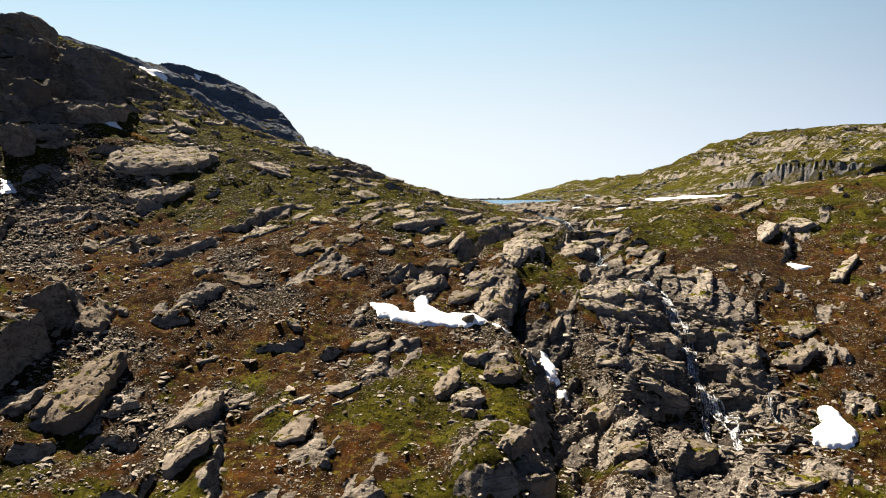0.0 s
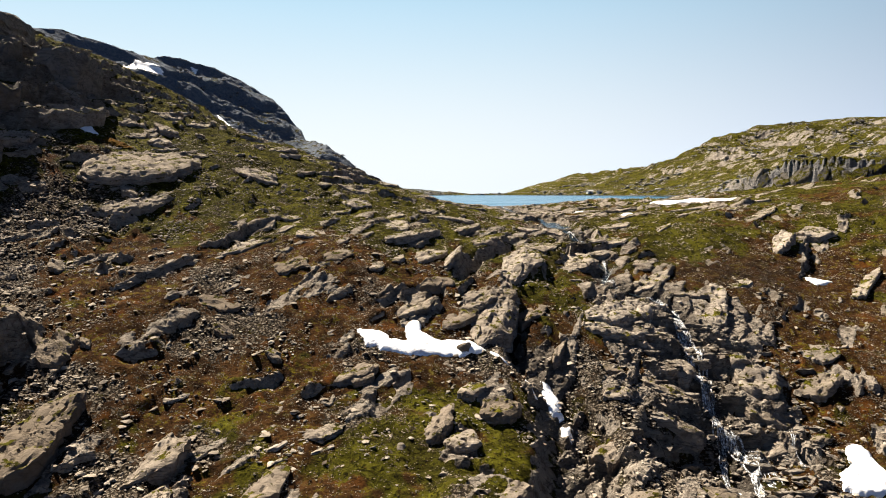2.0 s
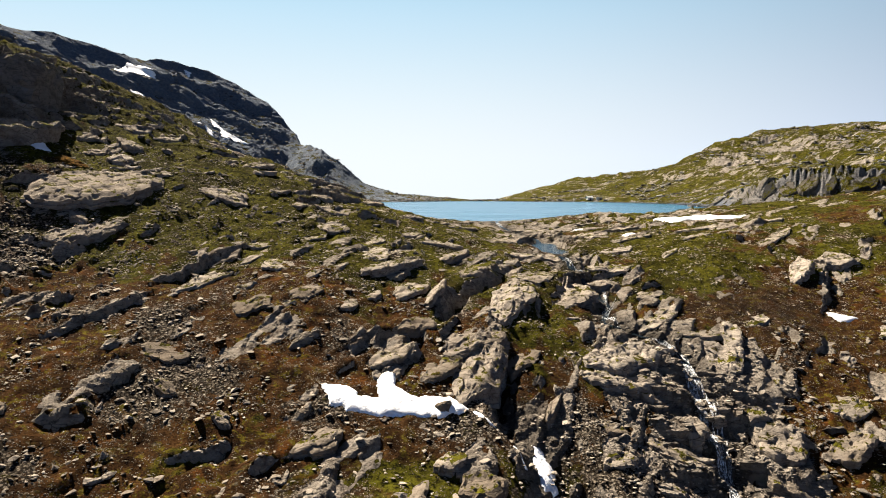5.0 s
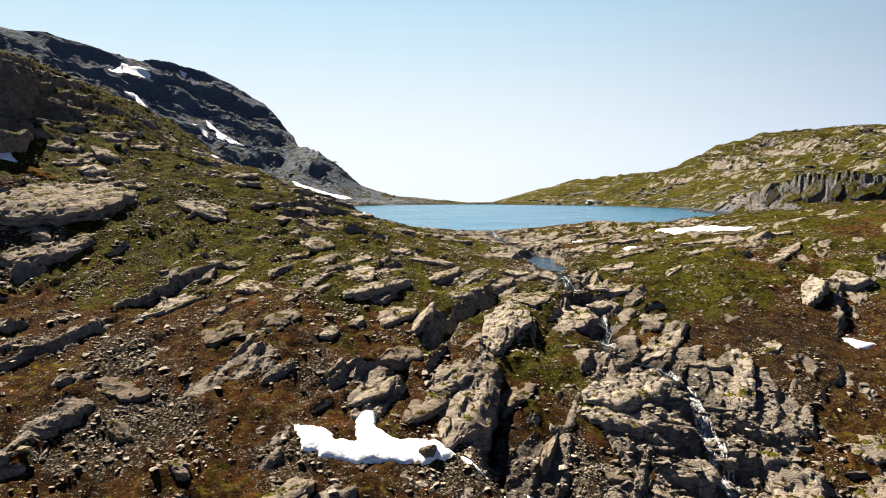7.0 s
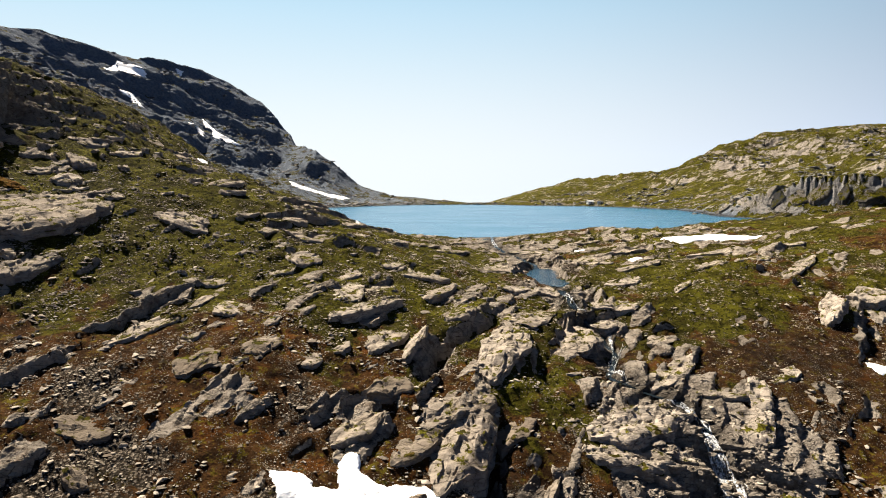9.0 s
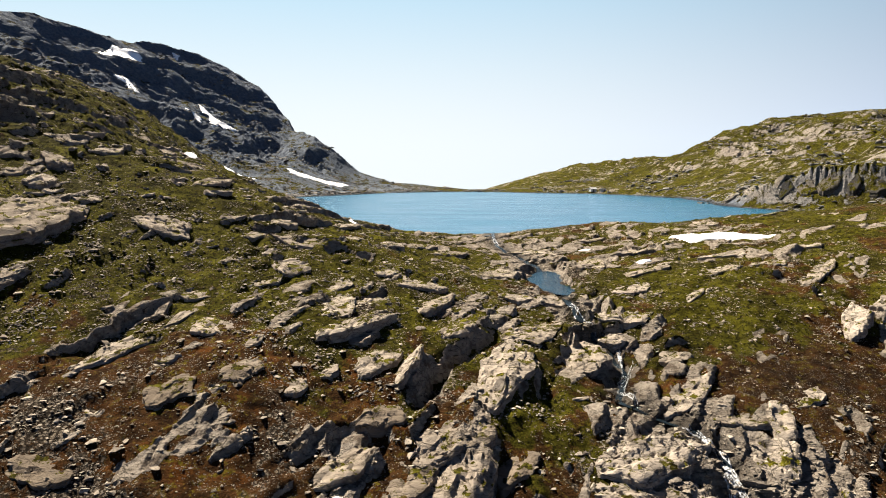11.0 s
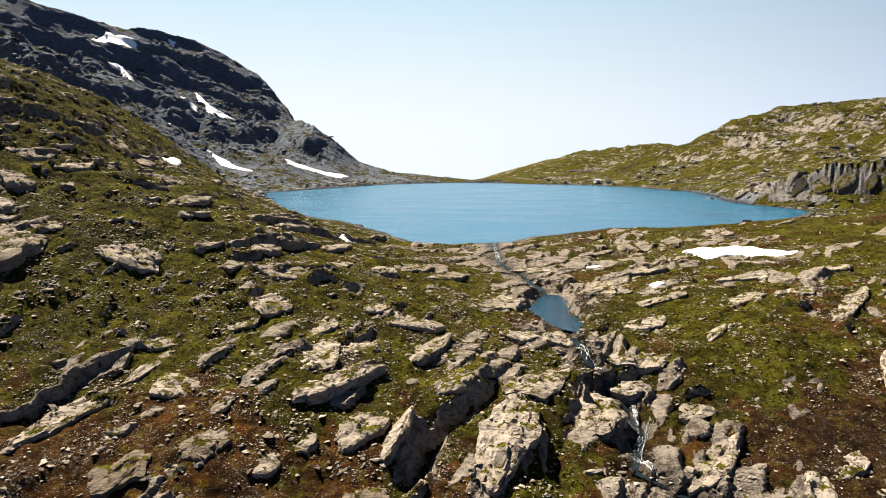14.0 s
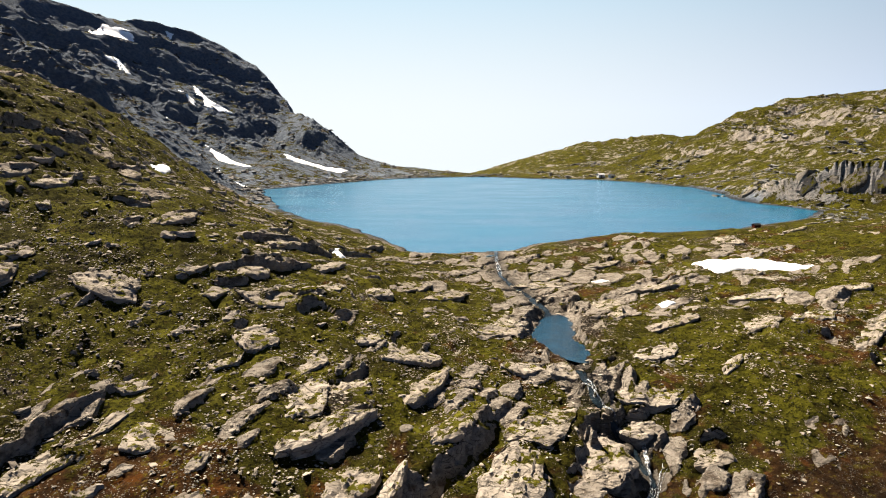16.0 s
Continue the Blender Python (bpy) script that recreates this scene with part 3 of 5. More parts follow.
def spread(start, stop, first, growth):
    """Ever wider steps from start to stop."""
    out, step = [start], first
    while abs(out[-1] - start) < abs(stop - start):
        step *= growth
        out.append(out[-1] + math.copysign(step, stop - start))
    return out[1:]


POOL = (30.8, 199.0, 3.3, 15.5, -3.0)   # centre, half axes, water level


KNOLL = (7.0, 82.0)


def surface(x, y):
    """Height of the finished ground, and its masks."""
    base = ground_base(x, y)
    h, rock, stream, gully = detail(x, y)
    lake = lake_distance(x, y)
    near = smooth(600, 330, y) * smooth(-420, -260, -np.abs(x)) * smooth(-60, 40, y)
    calm = smooth(-3, 14, lake)
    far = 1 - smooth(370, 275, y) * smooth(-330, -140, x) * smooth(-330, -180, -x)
    # crags and benches of the far slopes
    crag = fbm(x, y, 95, 6, 71, 0.58)
    big = smooth(0, 24, lake) * np.clip(base / 45, 0.25, 1.0)
    rough = 6.0 * crag
    lumps = np.where(x < 48, 0.5, 0.8)
    for size, warp, part_of in ((26.0, 18.0, 0.6), (9.5, 9.0, 0.55)):
        s = (base + warp * fbm(x, y, 5.5 * size, 4, 73, 0.55) + np.where(x < 48, 0.32, 0.10) * x) / size
        rough = rough + part_of * ((np.floor(s) + smooth(0.35, 0.9, s - np.floor(s))) - s + 0.12) * size
    edge, a, b, c, dx, dy = cells(x / 17 + 0.5 * crag, y / 22 + 0.4 * crag, 19)
    rough = rough + lumps * (2.8 * (a - 0.5) + 3.5 * (b - 0.5) * dx - 1.0 * (1 - smooth(0, 0.12, edge)))
    edge, a, b, c, dx, dy = cells(x / 6.5, y / 8, 29)
    rough = rough + lumps * (2.6 * (a - 0.5) + 2.4 * (b - 0.5) * dx - 0.8 * (1 - smooth(0, 0.15, edge)) + 2.0 * fbm(x, y, 9, 3, 83, 0.6))
    farh = big * rough * np.where(x < 48, 0.25 + 0.75 * smooth(310, 400, y), 1.0) * np.where(x > 48, 0.7, 1.0) * (1 - 0.6 * smooth(60, 8, along(x, y, MOUNTAIN)[0])) * (1 - 0.6 * smooth(60, 8, along(x, y, FAR_HILL)[0]))
    h = base + h * near * calm * (1 - 0.5 * far) + farh * far
    # beds that the falls break over
    for k, (ahead, drop) in enumerate(((112.0, 1.1), (119.0, 1.2), (126.5, 1.2), (133.0, 0.8))):
        line = ahead - 0.38 * (x - 43) + 3.0 * perlin(x / 6, y / 30 + k, 5)
        win = np.exp(-((x - 45) / 12) ** 4)
        h = h + win * drop * (np.tanh((y - line) / 0.35) - np.tanh((y - line) / 6.0))
    # mossy knoll above the gully
    h = h + 4.0 * np.exp(-((x - KNOLL[0]) / 6.5) ** 4 - ((y - KNOLL[1]) / 6.0) ** 4)
    # cliff at the foot of the slope, and stepped crags above
    win = smooth(80, 88, y) * smooth(112, 104, y)
    h = h + win * 5.5 * smooth(-57.0, -59.0, x + 2.5 * fbm(x, y, 6, 3, 12, 0.6)) * smooth(-120, -90, x)
    win = smooth(-82, -93, x) * smooth(150, 166, y) * smooth(255, 215, y)
    s = (h + 2.5 * perlin(x / 9, y / 9, 14) + 0.12 * y) / 7.5
    step = (np.floor(s) + smooth(0.62, 0.98, s - np.floor(s))) * 7.5 - s * 7.5
    h = h + win * (step + 2.0)
    s = (h + 1.4 * perlin(x / 5, y / 5, 24) + 0.10 * y) / 2.7
    h = h + win * 0.85 * ((np.floor(s) + smooth(0.55, 0.95, s - np.floor(s))) * 2.7 - s * 2.7)
    # the headland steps up to its bench
    win = smooth(172, 190, x) * smooth(330, 350, y) * smooth(490, 470, y) * (0.25 + 0.75 * smooth(3, 9, h))
    s = (h + 3.0 * perlin(x / 22, y / 22, 15) + 1.2 * perlin(x / 7, y / 7, 16)) / 8.0
    h = h + win * 0.5 * ((np.floor(s) + smooth(0.25, 0.95, s - np.floor(s))) * 8.0 - s * 8.0)
    px, py, rx, ry, level = POOL
    e = np.hypot((x - px + 1.5 * np.sin(y / 6)) / rx, (y - py) / ry) + 0.3 * fbm(x, y, 4.5, 4, 171, 0.6)
    h = np.where(e < 2.2, np.minimum(h, level - 0.5 + 2.2 * smooth(0.75, 2.2, e) + 8 * smooth(1.5, 2.2, e)), h)
    h = np.where((e > 1.2) & (e < 2.1) & (y > py - 0.75 * ry), np.maximum(h, level + 0.1 + 0.25 * fbm(x, y, 2.5, 3, 173)), h)
    h = np.where((e > 1.05) & (e < 2.1) & (y <= py - 0.75 * ry), np.maximum(h, level + 0.1 - 2.6 * smooth(1.2, 2.1, e)), h)   # the sill that it spills over
    h = np.where((lake < 0), np.minimum(h, -0.25 + 0.2 * smooth(-3, 0, lake)), h)
    bank = 0.12 + 0.25 * fbm(x, y, 2, 3, 181) - 5 * np.exp(-(stream / 3.0) ** 2)
    h = np.where((lake > 0.8) & (lake < 9) & (y > 262), np.maximum(h, bank), h)
    return h, base, rock, stream, gully, far, lake


def blob(x, y, cx, cy, rx, ry, turn=0.0):
    a = radians(turn)
    u, v = (x - cx) * math.cos(a) + (y - cy) * math.sin(a), (y - cy) * math.cos(a) - (x - cx) * math.sin(a)
    return np.exp(-(u / rx) ** 2 - (v / ry) ** 2)


def cover(x, y, far):
    """Brown heath and loose stone, 0 to 1."""
    n = fbm(x, y, 22, 3, 101)
    earth = 0.45 + 0.40 * n + 0.38 * fbm(x, y, 6, 3, 103, 0.6) + 0.5 * blob(x, y, -42, 128, 34, 24) + 0.5 * blob(x, y, 88, 142, 26, 30) + 0.35 * blob(x, y, -8, 128, 18, 10)
    earth = earth - 0.35 * blob(x, y, 63, 182, 17, 24) - 0.5 * blob(x, y, -50, 205, 45, 36) - 0.35 * blob(x, y, -6, 162, 26, 16) - 0.75 * blob(x, y, -105, 255, 70, 45) + 1.0 * blob(x, y, 62, 156, 18, 14) - 0.3 * blob(x, y, 2, 96, 22, 16) - 0.7 * blob(x, y, *KNOLL, 9, 8) - 0.45 * blob(x, y, -52, 172, 24, 26)
    earth = earth - 0.22 * smooth(140, 165, y)
    earth = earth - 0.3 * far + 0.12 * smooth(150, 120, y) * (1 - far)
    scree = 0.22 + 0.35 * fbm(x, y, 14, 3, 111) + 0.5 * blob(x, y, -76, 142, 10, 36, 4) + 0.14 * blob(x, y, -28, 112, 30, 22) + 0.55 * blob(x, y, 32, 100, 16, 22)
    scree = scree + 0.4 * blob(x, y, 36, 208, 7, 14) + 0.2 * blob(x, y, -50, 88, 16, 14) - 0.3 * blob(x, y, 63, 182, 17, 24) - 0.4 * blob(x, y, -95, 250, 60, 45)
    scree = scree + 0.06 * smooth(150, 115, y) + 0.18 * far * smooth(60, -60, x)
    return earth, scree


xs = np.array(sorted(spread(-112, -450, 0.55, 1.019) + list(np.arange(-112, 116.1, 0.48)) + spread(116, 520, 0.55, 1.011)))
xs = np.concatenate((np.array(spread(xs[0], -4800, 9.0, 1.12))[::-1], xs, spread(xs[-1], 4800, 9.0, 1.12)))
ys = np.array(list(np.arange(66, 235, 0.48)) + spread(235, 470, 0.5, 1.012) )
ys = np.concatenate((np.array(spread(-12, -900, 1.5, 1.15)[::-1] + list(np.arange(-12, 66, 1.1))), ys, np.arange(ys[-1] + 2.6, 940, 2.6), spread(940, 4900, 3.0, 1.05)))
gx, gy = np.meshgrid(xs, ys)
gz, gbase, grock, gstream, ggully, gfar, glake = surface(gx, gy)
slope = np.hypot(np.gradient(gz, axis=1) / np.gradient(gx, axis=1), np.gradient(gz, axis=0) / np.gradient(gy, axis=0))
gearth, gscree = cover(gx, gy, gfar)
grock_all = np.clip(np.maximum(grock * 0.95, smooth(0.8, 1.5, slope - 0.35 * smooth(-75, -105, gx) * smooth(190, 215, gy))) * (1 - gfar) + gfar * np.clip(0.14 + 0.38 * smooth(30, -20, gx) * smooth(320, 400, gy) + 0.18 * smooth(48, 90, gx) * (1 + 0.8 * fbm(gx, gy, 60, 4, 213, 0.6)) + 0.5 * smooth(0.5, 1.1, slope) + 0.08 * fbm(gx, gy, 34, 3, 217, 0.6) - 0.22 * smooth(170, 190, gx) * smooth(345, 365, gy) * smooth(490, 470, gy), 0, 1), 0, 1)
grock_all = np.where(np.abs(glake) < 3, np.maximum(grock_all, 0.6), grock_all)
# wet at stream, falls and shore; plain darkening in gully and at (64, 155)
gwet_dark = np.clip(np.exp(-(gstream / 2.6) ** 2) + 0.6 * blob(gx, gy, 43, 117, 8, 15) * smooth(-0.4, 0.3, fbm(gx, gy, 6, 3, 141)) + 0.6 * np.exp(-(ggully / 4.0) ** 2) + 0.65 * blob(gx, gy, 64, 155, 16, 13)  + smooth(3.5, 0.5, glake) * (gy > 240), 0, 1) * (1 - 0.0 * gfar)
# rock colour darkened for shade: cliffs, far mountain, crags, gully; also shore and falls
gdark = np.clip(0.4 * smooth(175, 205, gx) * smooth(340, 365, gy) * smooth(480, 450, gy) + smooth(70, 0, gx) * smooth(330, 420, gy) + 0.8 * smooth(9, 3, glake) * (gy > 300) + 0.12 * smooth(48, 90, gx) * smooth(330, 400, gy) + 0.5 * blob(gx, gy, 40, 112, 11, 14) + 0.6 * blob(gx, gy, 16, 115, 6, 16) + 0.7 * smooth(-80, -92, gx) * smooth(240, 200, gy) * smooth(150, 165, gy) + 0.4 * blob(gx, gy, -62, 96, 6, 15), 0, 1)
ground = grid_mesh("ground", xs, ys, gz, ground_material, {"rock": grock_all, "earth": gearth, "scree": gscree, "wet": gwet_dark, "dark": gdark, "far": gfar})
tagged(ground, "mountain ground of moss, brown heath, loose stone and grey rock", "ground", "", "structure")


def ground_at(x, y):
    """Height of the built ground at one place."""
    i = int(np.clip(np.searchsorted(xs, x) - 1, 0, len(xs) - 2))
    j = int(np.clip(np.searchsorted(ys, y) - 1, 0, len(ys) - 2))
    u, v = (x - xs[i]) / (xs[i + 1] - xs[i]), (y - ys[j]) / (ys[j + 1] - ys[j])
    return float((gz[j, i] * (1 - u) + gz[j, i + 1] * u) * (1 - v) + (gz[j + 1, i] * (1 - u) + gz[j + 1, i + 1] * u) * v)


def heights(x, y):
    """Height of the built ground at many places."""
    i = np.clip(np.searchsorted(xs, x) - 1, 0, len(xs) - 2)
    j = np.clip(np.searchsorted(ys, y) - 1, 0, len(ys) - 2)
    u, v = (x - xs[i]) / (xs[i + 1] - xs[i]), (y - ys[j]) / (ys[j + 1] - ys[j])
    return (gz[j, i] * (1 - u) + gz[j, i + 1] * u) * (1 - v) + (gz[j + 1, i] * (1 - u) + gz[j + 1, i + 1] * u) * v


# the lake
bm = bmesh.new()
mid = Vector((45, 480))
ring = [bm.verts.new((p + (p - mid).normalized() * 6).to_3d()) for p in (Vector(q) for q in LAKE)]
bm.faces.new(ring)
bm.normal_update()
for f in bm.faces:
    if f.normal.z < 0:
        f.normal_flip()
me = bpy.data.meshes.new("lake")
bm.to_mesh(me)
bm.free()
me.materials.append(water_material)
tagged(new("lake", me), "deep blue mountain lake with small ripples", "water", "", "structure")

# ---- rocks ----
def ball(level):
    b = bmesh.new()
    bmesh.ops.create_icosphere(b, subdivisions=level, radius=1.0)
    b.verts.ensure_lookup_table()
    v = np.array([p.co[:] for p in b.verts])
    f = np.array([[q.index for q in p.verts] for p in b.faces])
    b.free()
    return v, f


BALLS = {k: ball(k) for k in (2, 3, 4, 5)}


def hewn(seed, level, boxy, planes, top, layers, rough, split=1.0):
    """An angular rock in a box of -1 to 1: planes cleave a rounded block, layers notch its sides."""
    r = np.random.RandomState(seed)
    v, f = BALLS[level]
    v = np.sign(v) * np.abs(v) ** boxy
    v = v / np.abs(v).max(0)
    for k in range(planes):
        a = 2 * np.pi * (k + r.uniform(-0.35, 0.35)) / planes
        tilt = r.uniform(-0.45, 0.2)
        n = np.array((np.cos(a) * np.cos(tilt), np.sin(a) * np.cos(tilt), np.sin(tilt)))
        s = np.maximum(v @ n - r.uniform(0.55, 0.95), 0)
        v = v - s[:, None] * n
    for k in range(top):
        n = np.array((r.uniform(-0.3, 0.3), r.uniform(-0.3, 0.3), 1.0))
        n = n / np.linalg.norm(n)
        v = v - np.maximum(v @ n - r.uniform(0.55, 0.85), 0)[:, None] * n
    if layers:
        z = v[:, 2] + 0.12 * v[:, 0] + 0.08 * v[:, 1]
        k = np.clip(np.floor((z + 1.3) * layers / 2.6).astype(int), 0, layers - 1)
        inset = r.uniform(0.90, 1.03, layers)
        v[:, :2] *= inset[k][:, None]
        v[:, 0] += r.uniform(-0.04, 0.04, layers)[k]
    # joints split the block into pieces of uneven height
    for size, deep in ((1.5, 0.16 * split), (3.6, 0.07 * split)):
        edge, a, b, c, dx, dy = cells(v[:, 0] * size + seed, v[:, 1] * size - seed + 0.3 * v[:, 2], seed % 40)
        v[:, 2] += np.where(v[:, 2] > -0.3, deep * (2 * (a - 0.6) + 1.2 * (b - 0.5) * dx - 0.7 * (1 - smooth(0.0, 0.12, edge))), 0)
        v[:, :2] *= (1 + 0.6 * deep * (c - 0.5))[:, None]
    p = fbm(v[:, 0] * 2 + v[:, 2], v[:, 1] * 2 - 0.7 * v[:, 2], 1.0, 3, seed % 50, 0.55)
    v = v * (1 + rough * p)[:, None]
    return v, f


def rock_mesh(name, v, f, material):
    me = bpy.data.meshes.new(name)
    me.from_pydata(v.tolist(), [], f.tolist())
    me.polygons.foreach_set("use_smooth", [True] * len(f))
    me.set_sharp_from_angle(angle=radians(14))
    me.materials.append(material)
    return me


SHAPES = {
    "rock_slab": [rock_mesh("rock_slab", *hewn(10 + k, 4, 0.6, 9, 3, 4, 0.05, 0.55), rock_material) for k in range(8)],
    "crag": [rock_mesh("crag", *hewn(90 + k, 4, 0.85, 12, 5, 7, 0.10), crag_material) for k in range(5)],
    "wet_ledge": [rock_mesh("wet_ledge", *hewn(170 + k, 4, 0.55, 8, 3, 6, 0.06), wet_rock_material) for k in range(6)],
    "small_slab": [rock_mesh("small_slab", *hewn(190 + k, 3, 0.65, 8, 3, 3, 0.06), rock_material) for k in range(8)],
}
pick = random.Random(5)


def base_normal(x, y):
    e = 2.5
    p = ground_base(np.array((x - e, x + e, x, x)), np.array((y, y, y - e, y + e)))
    return Vector((-(p[1] - p[0]) / (2 * e), -(p[3] - p[2]) / (2 * e), 1.0)).normalized()


def lie(x, y):
    """What the ground is like at a place, in words."""
    earth, scree = cover(np.array([x]), np.array([y]), np.zeros(1))
    if float(along(np.array([x]), np.array([y]), STREAM)[0][0]) < 7:
        return "beside the stream"
    if scree[0] > 0.5:
        return "among loose stones"
    return "in brown heath" if earth[0] > 0.55 else "in green moss"


def set_rock(kind, x, y, length, width, height, turn, sunk, words, lean=0.08, follow=0.9):
    under_falls = math.exp(-((x - 46) / 13) ** 2 - ((y - 118) / 22) ** 2) > 0.45
    if under_falls and kind != "wet_ledge":
        length, height = 0.8 * length, 0.7 * height
    n = base_normal(x, y)
    n = (n * follow + Vector((0, 0, 1)) * (1 - follow) + Vector((-ACROSS_DIP[0] * lean, -ACROSS_DIP[1] * lean, 0))).normalized()
    side = Vector((math.cos(radians(turn)), math.sin(radians(turn)), 0))
    side = (side - n * side.dot(n)).normalized()
    m = Matrix((side, n.cross(side), n)).transposed().to_4x4()
    z = np.mean([ground_at(x + dx * width * 0.3, y + dy * width * 0.3) for dx, dy in ((0, 0), (1, 0), (-1, 0), (0, 1), (0, -1))])
    ob = new(kind, pick.choice(SHAPES["wet_ledge" if under_falls else kind]))
    ob.matrix_world = Matrix.Translation((x, y, z + height * (0.5 - sunk))) @ m @ Matrix.Diagonal((length / 2, width / 2, height / 2 * 1.15, 1))
    return tagged(ob, words, "rock")


def outcrop(name, x, y, length, width, height, turn, wedge, beds, words, group, material):
    """Bedrock that rises from the turf to a broken edge on its right: a cleft, jointed top and bedded sides."""
    seed = pick.randrange(1000)
    r = np.random.RandomState(seed)
    if turn < -60:
        turn += 180
    nu, nv = int(np.clip(length / 0.36, 12, 46)), int(np.clip(width / 0.33, 10, 34))
    gu, gv = np.meshgrid(np.linspace(-1, 1, nu), np.linspace(-1, 1, nv), indexing="ij")
    u, v = gu * np.sqrt(1 - gv * gv / 2), gv * np.sqrt(1 - gu * gu / 2)
    far_out = np.hypot(u, v)
    th = np.arctan2(v, u)
    reach = np.full(th.shape, 1.25)
    sides = r.randint(6, 10)
    for k in range(sides):   # straight breaks bound it
        a = 2 * np.pi * (k + r.uniform(-0.4, 0.4)) / sides
        reach = np.minimum(reach, r.uniform(0.74, 1.05) / np.maximum(np.cos(th - a), 0.05))
    ring_x, ring_y = np.cos(th) * 1.6, np.sin(th) * 1.6
    reach = reach * (1 + 0.10 * perlin(ring_x + seed, ring_y, 3) + 0.09 * perlin(ring_x * 2.7 + seed, ring_y * 2.7, 4))
    u, v = u * reach, v * reach
    ca, sa = math.cos(radians(turn)), math.sin(radians(turn))

    def place(u, v):
        mx, my = u * length / 2, v * width / 2
        return x + mx * ca - my * sa, y + mx * sa + my * ca, mx, my

    wx, wy, mx, my = place(u, v)
    lie_of_land = ground_base(wx, wy)
    actual = heights(wx.ravel(), wy.ravel()).reshape(wx.shape)
    base = 0.65 * (lie_of_land + float(np.mean((actual - lie_of_land)[far_out < 0.85]))) + 0.35 * actual
    f = np.clip(0.5 - 0.5 * v, 0, 1) + 0.07 * perlin(mx / 2.5 + seed, my / 2.5, 5)
    if beds:
        q = f * beds
        f = 0.3 * f + 0.7 * (np.floor(q) + smooth(0.78, 1.0, q - np.floor(q))) / beds
    top = base + height * ((1 - wedge) * 0.75 + wedge * (f - 0.25)) + 0.02
    much = min(1.0, 0.5 + 0.35 * height)
    bend = 0.25 * fbm(mx + seed, my, 3.0, 3, 7)
    edge, a, b, c, dx, dy = cells(mx / 3.1 + seed * 0.37 + bend, my / 1.8 + bend, seed % 40)
    top = top + much * (0.34 * (a - 0.5) + 0.26 * (b - 0.3) * dx - 0.18 * (c - 0.2) * dy - 0.34 * (1 - smooth(0.0, 0.07, edge)))
    edge, a, b, c, dx, dy = cells(mx / 1.2 + seed * 0.11 + bend, my / 0.75 + bend, seed % 37)
    top = top + much * (0.09 * (a - 0.5) + 0.10 * (b - 0.5) * dx - 0.09 * (1 - smooth(0.0, 0.10, edge)))
    top = top + 0.17 * fbm(wx, wy, 3.6, 4, seed % 30, 0.55) - 0.12 * height * smooth(0.78, 1.0, far_out) ** 2
    # the border of the sheet, once round
    i, j = np.arange(nu), np.arange(nv)
    border = np.concatenate((i * nv, (nu - 1) * nv + j[1:], i[::-1][1:] * nv + nv - 1, j[::-1][1:-1]))
    bu, bv, bz = u.ravel()[border], v.ravel()[border], top.ravel()[border]
    low = base.ravel()[border] - 0.8 - 0.25 * height
    rows, count, levels = [np.stack((wx, wy, top), -1).reshape(-1, 3)], len(border), 4
    jut = r.uniform(-0.07, 0.04, levels)
    bt = np.arctan2(bv, bu)
    for k in range(1, levels + 1):   # the bedded side
        fall = k / levels
        out = 1 + 0.02 * fall + jut[k - 1] * (0.6 + perlin(np.cos(bt) * 2.5 + seed, np.sin(bt) * 2.5 + k, 9))
        sx, sy, _, _ = place(bu * out, bv * out)
        for z in ((fall - 0.8 / levels, fall) if k < levels else (1.0,)):
            rows.append(np.stack((sx, sy, bz * (1 - z) + low * z), -1))
    i, j = np.meshgrid(np.arange(nu - 1), np.arange(nv - 1), indexing="ij")
    k = (i * nv + j).ravel()
    quads = [np.stack((k, k + nv, k + nv + 1, k + 1), 1)]
    above = border
    for n in range(len(rows) - 1):
        below = nu * nv + n * count + np.arange(count)
        quads.append(np.stack((above, below, np.roll(below, -1), np.roll(above, -1)), 1))
        above = below
    me = bpy.data.meshes.new(name)
    me.from_pydata(np.concatenate(rows).tolist(), [], np.concatenate(quads).tolist())
    me.polygons.foreach_set("use_smooth", [True] * len(me.polygons))
    me.set_sharp_from_angle(angle=radians(20))
    me.materials.append(material)
    return tagged(new(name, me), words, "rock", group)


def slab(x, y, length, width, height, turn):
    size = "large" if length > 9 else "small" if length < 5 else "broad"
    outcrop("rock_slab", x, y, length, width, height, turn, 0.85, 0, size + " flat slab of pale grey rock " + lie(x, y), "rock slabs", brown_rock_material if y < (141 if x < 26 else 124) else rock_material)


def block(x, y, length, width, height, turn):
    size = "large" if height > 2.3 else "small" if height < 1.3 else "angular"
    outcrop("boulder", x, y, length * 0.85, width * 0.85, 0.85 * height, turn, 0.45, 0, size + " grey boulder with sharp edges " + lie(x, y), "boulders", brown_rock_material if y < (141 if x < 26 else 124) else rock_material)


def ledge(x, y, length, width, height, turn):
    outcrop("rock_ledge", x, y, length, width, height, turn, 0.8, 3, "long layered rock ledge with a steep front " + lie(x, y), "rock ledges", brown_rock_material if y < (141 if x < 26 else 124) else rock_material)


def crag(x, y, length, width, height, turn):
    tagged(set_rock("crag", x, y, length, width * 1.2, height * 1.7, turn, 0.5, "tall dark crag of layered rock standing out of the slope", 0.05, 0.2), "", "", "crags")


slab(16.6, 148.6, 19.5, 8.6, 2.0, 69)
slab(22.6, 163.5, 15.5, 6.3, 1.0, 47)
slab(30.0, 158.2, 10.5, 7.5, 1.6, 83)
block(36.1, 166.4, 7.0, 6.9, 2.2, 20)
slab(39.9, 174.0, 13.3, 7.5, 0.9, 1)
